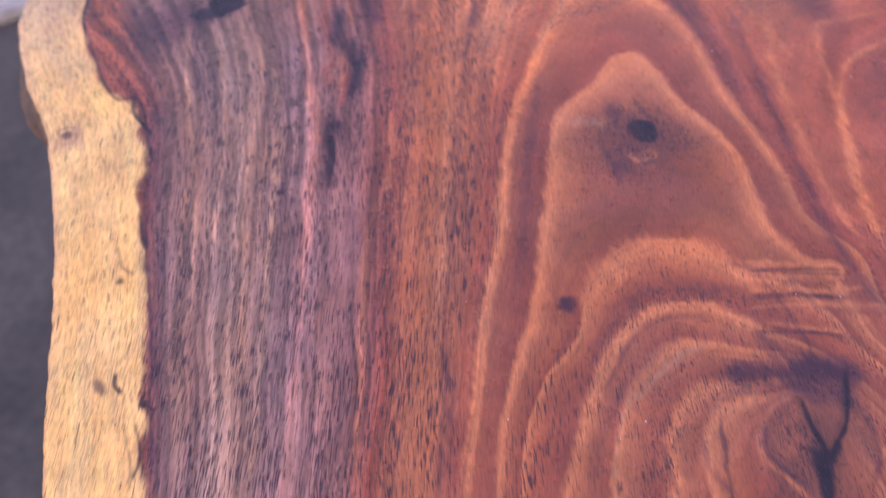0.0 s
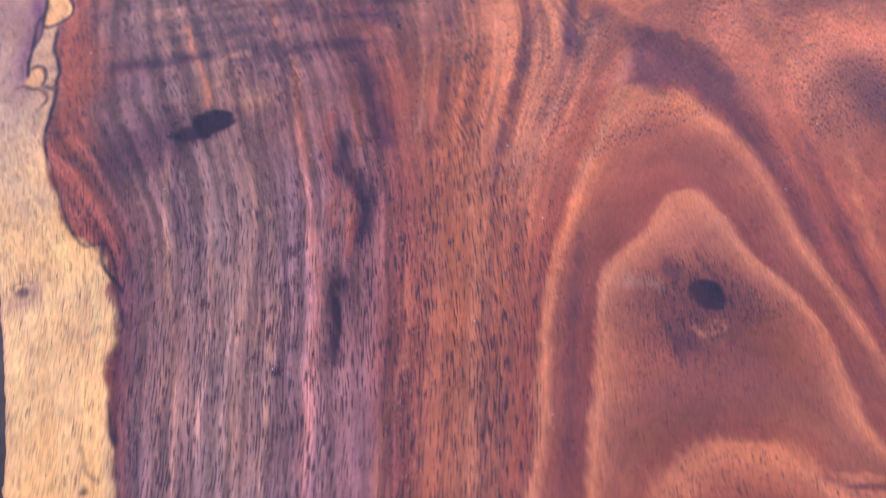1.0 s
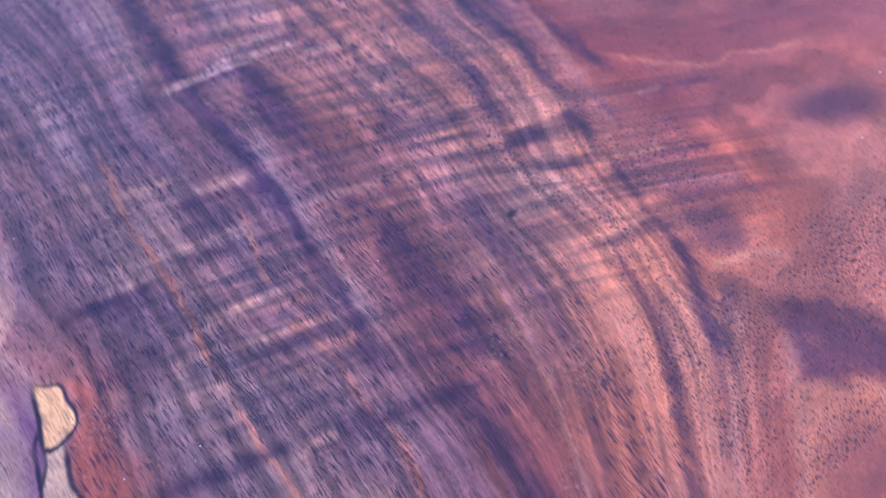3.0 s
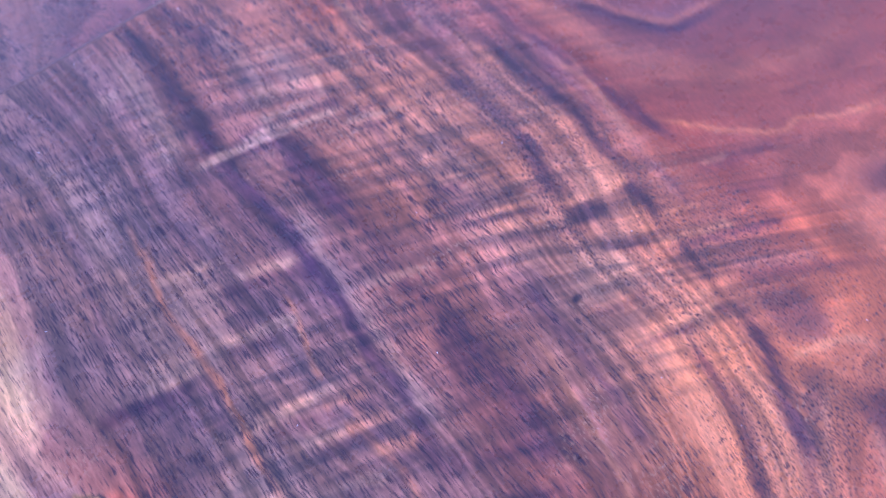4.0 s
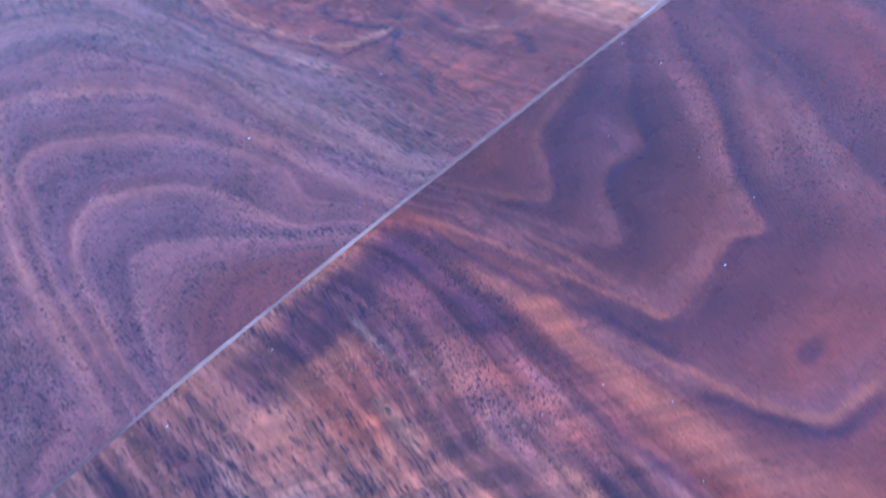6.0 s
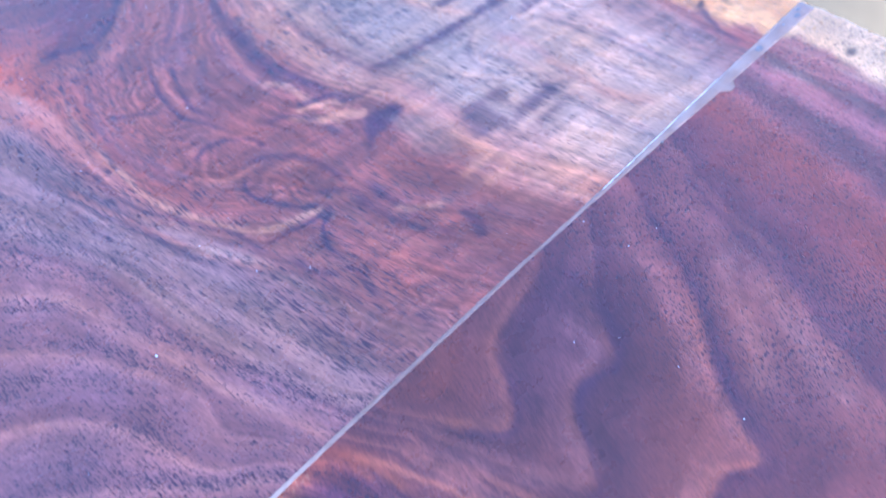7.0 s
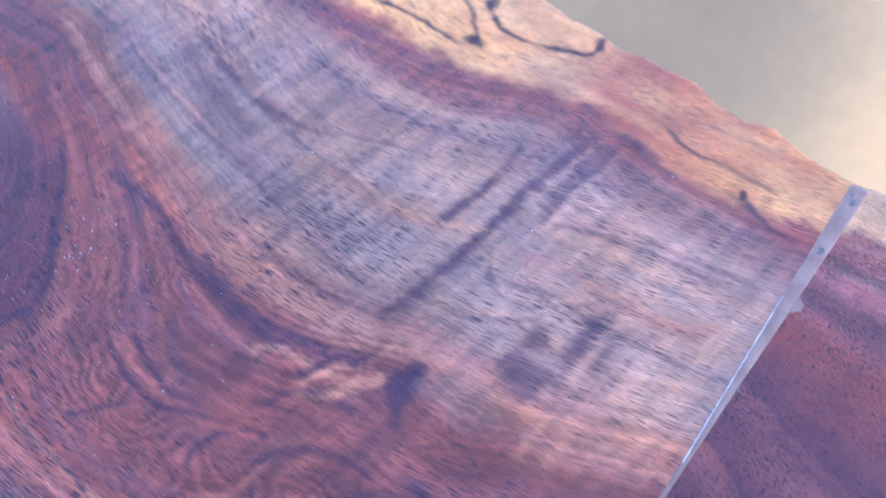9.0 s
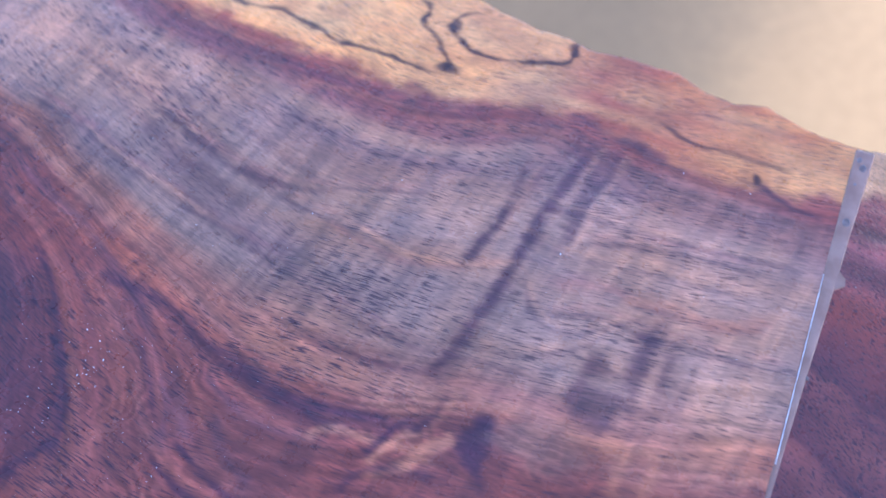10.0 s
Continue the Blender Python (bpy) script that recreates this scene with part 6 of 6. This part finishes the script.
SPALT_A.line(INK, 1.0, 2.4, 0.7, 83, -289, 80, -298, 76, -309, 76, -320, 75, -328, 72, -334, 70, -342, 66, -352, 58, -370, 55, -385, 53, -400)
SPALT_A.line(INK, 1.0, 2.2, 0.7, 78, -275, 71, -283, 67, -294, 63, -306, 60, -314, 58, -321, 57, -325).line(INK, 0.9, 1.9, 0.7, 74, -286, 71, -294, 64, -303)
SPALT_A.line(INK, 1.0, 2.1, 0.7, 60, -319, 64, -318, 67, -321, 67, -326, 66, -330, 64, -334, 67, -338, 70, -342).line(INK, 0.9, 1.9, 0.7, 48, -330, 54, -330, 58, -334, 62, -336, 64, -345, 58, -352)
SPALT_A.patch(PLUM, 0.95, 26, -469, 4, 3.6).patch(INK, 0.8, 26, -469, 2.4, 2.2).patch(TAN, 0.5, 24, -474, 12, 8)
SPALT_A.line(INK, 0.75, 1.8, 0.7, 62, -452, 66, -462, 64, -470).line(INK, 0.6, 1.5, 0.7, 34, -562, 33, -575, 36, -582).patch(INK, 0.8, 30, -585, 2.2, 2)
SPALT_A.patch(PLUM, 0.7, 6, -642, 3, 5, 15).line(PLUM, 0.6, 1.2, 1, 12, -670, 10, -690, 4, -705)
SPALT_A.patch(INK, 0.85, 49, -566, 1.5, 5, -15).patch(INK, 0.8, 24, -661, 3, 2)
SPALT_A.line(TAN, 0.6, 1.2, 1, 120, -120, 114, -160, 104, -190).patch(INK, 0.8, 807, -40, 4, 3)
SPALT_A.line(INK, 0.9, 1.5, 0.7, 51, -546, 49, -556, 47, -566).line(INK, 0.9, 2.0, 0.7, 15, -638, 13, -644, 15, -650).line(INK, 0.9, 1.6, 0.7, 27, -655, 22, -660, 27, -665, 24, -672).line(INK, 0.9, 1.4, 0.7, 17, -669, 16, -685, 9, -697)
SPALT_A.line(INK, 1.0, 2.2, 0.7, 71, -455, 66, -470, 70, -484, 72, -492).line(INK, 0.9, 1.8, 0.7, 68, -500, 66, -512).line(TAN, 0.8, 1.6, 0.8, 20, -475, 26, -476, 32, -472, 31, -465, 24, -463, 20, -468)
SPALT_A.line((0.30, 0.105, 0.075), 0.65, 9, 4, 124, -90, 117, -130, 109, -165, 99, -198, 88, -232)
_r = np.random.RandomState(12)
for _ in range(60):
    sy = _r.uniform(-720, -360)
    sx = left_edge(np.array([sy]))[0] + 5 + _r.rand() * max(6, sap_left(sy) - left_edge(np.array([sy]))[0] - 10)
    n = _r.uniform(2, 7)
    SPALT_A.line(INK if _r.rand() < 0.4 else TAN, _r.uniform(0.4, 0.9), _r.uniform(0.4, 1.1), 0.7, sx, sy, sx + n * 0.18, sy + n)


def base_far(p, g, wob, rings):
    x, y = p[:, 0], p[:, 1]
    col = stops(g, (180, RUST), (205, BROWN), (218, MAUVE), (232, ASH), (262, ASH), (272, (0.27, 0.085, 0.042)), (284, BROWN), (300, BROWN), (318, RUST), (326, (0.215, 0.090, 0.066)), (345, (0.215, 0.090, 0.066)), *steps_of((350, 360, 374, 388, 400), (0.250, 0.090, 0.072), (0.155, 0.054, 0.048)), (415, BROWN))
    # contorted rings in the red fan
    maze = np.sin((g + 6 * lumps(x / 16, y / 26) + 2.2 * lumps(x / 7 + 3, y / 10)) * (2 * math.pi / 3.0))
    maze = np.tanh(1.8 * maze - 0.1) * np.clip(0.55 + 0.8 * lumps(x / 23 + 5, y / 31), 0.1, 1)
    where = np.clip((x - 475) / 25, 0, 1) * np.clip((625 - x) / 40, 0, 1) * np.clip((350 - y) / 60, 0, 1)
    rings.paint(p, col, wob)
    fan = np.clip((x - 470) / 25, 0, 1) * np.clip((640 - x) / 50, 0, 1) * np.clip((430 - y) / 80, 0, 1)
    col += 0.70 * fan[:, None] * (np.array((0.172, 0.046, 0.031)) - col)
    col *= (1 + 0.24 * where * maze)[:, None]
    inner = np.clip((x - 600) / 20, 0, 1) * np.clip((725 - x) / 50, 0, 1)
    col *= (1 + inner * (np.interp(y, (0, 90, 150, 250, 430), (1.12, 1.08, 0.88, 0.80, 0.72)) - 1) + 0.12 * np.clip((x - 690) / 40, 0, 1))[:, None]
    FAN.paint(p, col, wob)
    off = x - sap_right(y) + 2.0 * wob[:, 0]
    sap = 1 / (1 + np.exp(np.clip(-off / 2.0, -30, 30)))
    mixed = stops(y, (0, (0.58, 0.255, 0.085)), (60, (0.54, 0.225, 0.085)), (140, (0.42, 0.155, 0.070)), (175, (0.58, 0.29, 0.125)), (260, (0.74, 0.36, 0.125)), (500, (0.74, 0.36, 0.125)))
    mixed += 0.30 * lumps(x / 8, y / 30)[:, None] * (np.array((0.78, 0.42, 0.15)) - mixed) + 0.18 * lumps(x / 4 + 7, y / 16)[:, None] * (np.array(RUST) - mixed)
    mixed *= (0.98, 0.88, 0.78)
    col += sap[:, None] * (mixed - col)
    deep = SPALT_FROM
    late = Rings()
    late.strokes = rings.strokes[deep:]
    late.paint(p, col, wob * 2.2)
    pale = sap * 0.5
    curl = 0.3 * np.clip((x - 560) / 60, 0, 1) * np.clip((790 - x) / 30, 0, 1) + 0.35 * np.clip((x - 480) / 40, 0, 1) * np.clip((600 - x) / 40, 0, 1) * np.clip((240 - y) / 60, 0, 1)
    poro = np.clip(0.68 + 0.4 * lumps(x / 50, y / 70), 0, 1) * (1 - 0.8 * np.clip((g - 338) / 15, 0, 1))
    calm = np.clip(0.85 * np.clip((g - 335) / 15, 0, 1) + 0.9 * pale + 0.5 * np.clip((275 - g) / 10, 0, 1) + 0.3 * np.clip((265 - g) / 10, 0, 1) * np.clip((g - 205) / 10, 0, 1), 0.45, 0.9)
    poro = np.maximum(poro, 1.0 * np.clip((520 - x) / 40, 0, 1)) * np.interp(x, (480, 560, 620, 800), (0.95, 0.7, 0.52, 0.52))
    return col, pale, np.clip(curl, 0, 0.6) * (1 - sap), poro, calm, 0.5 * np.clip((g - 330) / 15, 0, 1)


SPALT_FROM = next(i for i, s in enumerate(B.strokes) if s[2] == 2.6 and s[0] is INK)

# ---------- ground ----------
def sheet(name, outline, z, mat, label):
    bm = bmesh.new()
    bm.faces.new([bm.verts.new((x, y, z)) for x, y in outline])
    me = bpy.data.meshes.new(name)
    bm.to_mesh(me)
    bm.free()
    me.materials.append(mat)
    return tagged(new(name, me), label, "ground", kind="structure")


def slab_of(name, outline, z, thick, mat, label):
    """A flat slab with real thickness on the ground."""
    ob = sheet(name, outline, z, mat, label)
    bm = bmesh.new()
    bm.from_mesh(ob.data)
    out = bmesh.ops.extrude_face_region(bm, geom=bm.faces[:])
    bmesh.ops.translate(bm, verts=[v for v in out["geom"] if isinstance(v, bmesh.types.BMVert)], vec=(0, 0, thick))
    bmesh.ops.recalc_face_normals(bm, faces=bm.faces[:])
    bm.to_mesh(ob.data)
    bm.free()
    return ob


sheet("ground", [(-900, -900), (900, -900), (900, 900), (-900, 900)], 0.0, ASPHALT, "dark grey worn concrete yard")
slab_of("pavement", [(1.05, -8), (9, -8), (9, 9), (1.05, 9)], 0.0, 0.02, PAVING, "yellow sand and grey paving with sun and shade painted in")
slab_of("pavement", [(-6, 0.62), (-0.02, 0.62), (-0.02, 6), (-6, 6)], 0.0, 0.02, BUFF, "pale grey concrete paving beyond the yard")

# ---------- the table ----------
TABLE = new("slab_table")
tagged(TABLE, "live-edge figured walnut slab table with resin joint", "table")
board("board", -1050.0, -1.0, A, base_near, run_near, "orange-brown figured board with knots and pale sapwood",
      (900, ((0.17, 0.4), (1.0, 1.0))), ((0.13, 1.6), (0.66, 1.25), (1.0, 0.6)))
board("board", 1.0, 640.0, B, base_far, run_far, "purple-brown curled board with spalted sapwood edge",
      (560, ((0.73, 1.0), (1.0, 0.4))), ((0.26, 0.4), (0.90, 1.2), (1.0, 1.7)), 2.3)


def resin_joint():
    """The cast joint: a low strip that widens towards the far edge."""
    xs = np.linspace(float(left_edge(np.array([0.0]))[0]) + 2, float(right_edge(np.array([0.0]))[0]) - 0.3, 420)
    half = np.interp(xs, (40, 170, 240, 300, 410, 450, 570, 620, 660, 720, 830), (0.3, 0.4, 0.5, 1.2, 1.1, 0.5, 0.5, 1.0, 1.7, 2.9, 4.9)) + 0.12 * lumps(xs / 16, xs * 0)
    half = np.maximum(half, 1.05)
    mid = np.interp(xs, (40, 640, 830), (0.0, 0.0, -0.3)) + joint_y(xs)
    rise = np.interp(xs, (600, 700), (0.12, 1.0))
    prof = ((-1.0, -4.0), (-1.0, 0.2), (-0.82, 0.50), (0.0, 0.62), (0.82, 0.50), (1.0, 0.2), (1.0, -4.0))
    fall = np.clip(6.0 - (xs[-1] - xs), 0, 6) ** 2 / 8 + np.clip(6.0 - (xs - xs[0]), 0, 6) ** 2 / 8
    v = np.array([[(x / 1000, (m + a * h) / 1000, TOP + (z * (r if z > 0 else 1) - f) / 1000) for a, z in prof] for x, h, m, f, r in zip(xs, half, mid, fall, rise)])
    ob = new("resin_joint", grid_mesh("resin_joint", v.reshape(-1, 3), len(xs), len(prof), RESIN, flip=True))
    ob.parent = TABLE
    tagged(ob, "milky cream cast resin joint strip")
    run = np.linspace(635, 740, 60)
    wid = 0.17 + 0.08 * lumps(run / 3.0, run * 0)
    at = np.interp(run, (635, 660, 740), (1.1, 1.6, 3.2))
    lip = np.array([[(x / 1000, (m + a * w) / 1000, TOP + z / 1000) for a, z in ((-1, 0.45), (0, 0.75), (1, 0.3))] for x, w, m in zip(run, wid, at)])
    ridge = new("resin_ridge", grid_mesh("resin_ridge", lip.reshape(-1, 3), 60, 3, DUST, flip=True))
    ridge.parent = ob
    tagged(ridge, "thin white ridge along the resin")
    for x, y, r in ((775, -0.3, 2.6), (813, -1.0, 2.4), (818, 1.6, 1.8), (681, -2.2, 1.0), (801, 0.6, 1.0)):
        bm = bmesh.new()
        bmesh.ops.create_icosphere(bm, subdivisions=2, radius=1)
        for w in bm.verts:
            w.co = ((x + w.co.x * r * 1.2) / 1000, (y + w.co.y * r * 0.8) / 1000, TOP + (0.45 + w.co.z * 0.35) / 1000)
        part("air_bubble", bm, BUBBLE, ob, "small grey bubble in resin")
    bm = bmesh.new()
    low = [bm.verts.new((x / 1000, y / 1000, TOP - 0.001)) for x, y in ((732, -3), (737, -8), (742, -7.6), (746, -3))]
    high = [bm.verts.new((x / 1000, y / 1000, TOP + 0.0004)) for x, y in ((733, -3), (737, -7.4), (741, -7.0), (745, -3))]
    bm.faces.new(high)
    for i in range(4):
        bm.faces.new((low[i], low[(i + 1) % 4], high[(i + 1) % 4], high[i]))
    part("resin_fill", bm, RESIN, ob, "resin filling a small chip")


resin_joint()


def leg(y):
    """A plank leg that carries the boards."""
    bm = bmesh.new()
    bmesh.ops.create_cube(bm, size=1)
    for v in bm.verts:
        v.co = (0.42 + v.co.x * (0.46 if v.co.z > 0 else 0.56), y + v.co.y * 0.06, (v.co.z + 0.5) * (TOP - THICK))
    bmesh.ops.bevel(bm, geom=bm.edges[:], offset=0.006, segments=2, affect="EDGES")
    part("leg", bm, LEGWOOD, TABLE, "dark plank leg")


leg(-0.72)
leg(0.36)


# ---------- unseen awning, added to shade the table ---
def awning():
    """An invented canvas awning on four posts, out of view behind the camera; it keeps the sun off the table."""
    top = new("awning")
    tagged(top, "unseen canvas awning on slim wooden posts, added to block the sun", "awning")
    bm = bmesh.new()
    n = 12
    grid = [[bm.verts.new((-3.3 + 3.18 * i / n, -4.2 + 3.3 * j / n, 3.0 + 0.05 * math.sin(math.pi * i / n) * math.sin(math.pi * j / n))) for j in range(n + 1)] for i in range(n + 1)]
    for i in range(n):
        for j in range(n):
            bm.faces.new((grid[i][j], grid[i + 1][j], grid[i + 1][j + 1], grid[i][j + 1]))
    out = bmesh.ops.extrude_face_region(bm, geom=bm.faces[:])
    bmesh.ops.translate(bm, verts=[v for v in out["geom"] if isinstance(v, bmesh.types.BMVert)], vec=(0, 0, 0.012))
    part("sun_block_canopy", bm, CANVAS, top)
    for x, y in ((-3.25, -4.15), (-0.2, -4.15), (-3.25, -0.95), (-0.95, -0.95)):
        bm = bmesh.new()
        bmesh.ops.create_cone(bm, cap_ends=True, segments=12, radius1=0.03, radius2=0.028, depth=3.0)
        bmesh.ops.translate(bm, verts=bm.verts[:], vec=(x, y, 1.5))
        part("post", bm, LEGWOOD, top)


awning()


# ---------- dust ----------
def dust():
    rnd = np.random.RandomState(3)
    bm = bmesh.new()
    for n in range(420):
        x, y = rnd.uniform(90, 800), rnd.uniform(-840, 480)
        if n >= 230:
            # faint scuffs with dust in them on the red fan
            x, y = (rnd.normal(565, 9), rnd.normal(300, 9)) if n % 3 else (rnd.normal(524, 7), rnd.normal(318, 5))
        if n >= 262:
            x, y = rnd.normal(560, 45), rnd.normal(285, 40)
        r = rnd.uniform(0.12, 0.30) * (1.6 if rnd.rand() < 0.1 else 1.0) * (0.6 if n >= 262 else 1.0)
        a = rnd.uniform(0, math.pi)
        lx, ly = math.cos(a) * r * rnd.uniform(1, 2.2), math.sin(a) * r * rnd.uniform(1, 2.2)
        c = Vector((x / 1000, y / 1000, TOP + 0.0002))
        e, f = Vector((lx, ly, 0)) / 1000, Vector((-ly, lx, 0)) / 1600
        q = [bm.verts.new(c + s) for s in (e, f, -e, -f)]
        tip = bm.verts.new(c + Vector((0, 0, r * 0.7 / 1000)))
        for i in range(4):
            bm.faces.new((q[i], q[(i + 1) % 4], tip))
    me = bpy.data.meshes.new("dust")
    bm.to_mesh(me)
    bm.free()
    me.materials.append(DUST)
    tagged(new("dust", me), "fine pale dust specks on the table top", "dust", kind="stuff")


dust()
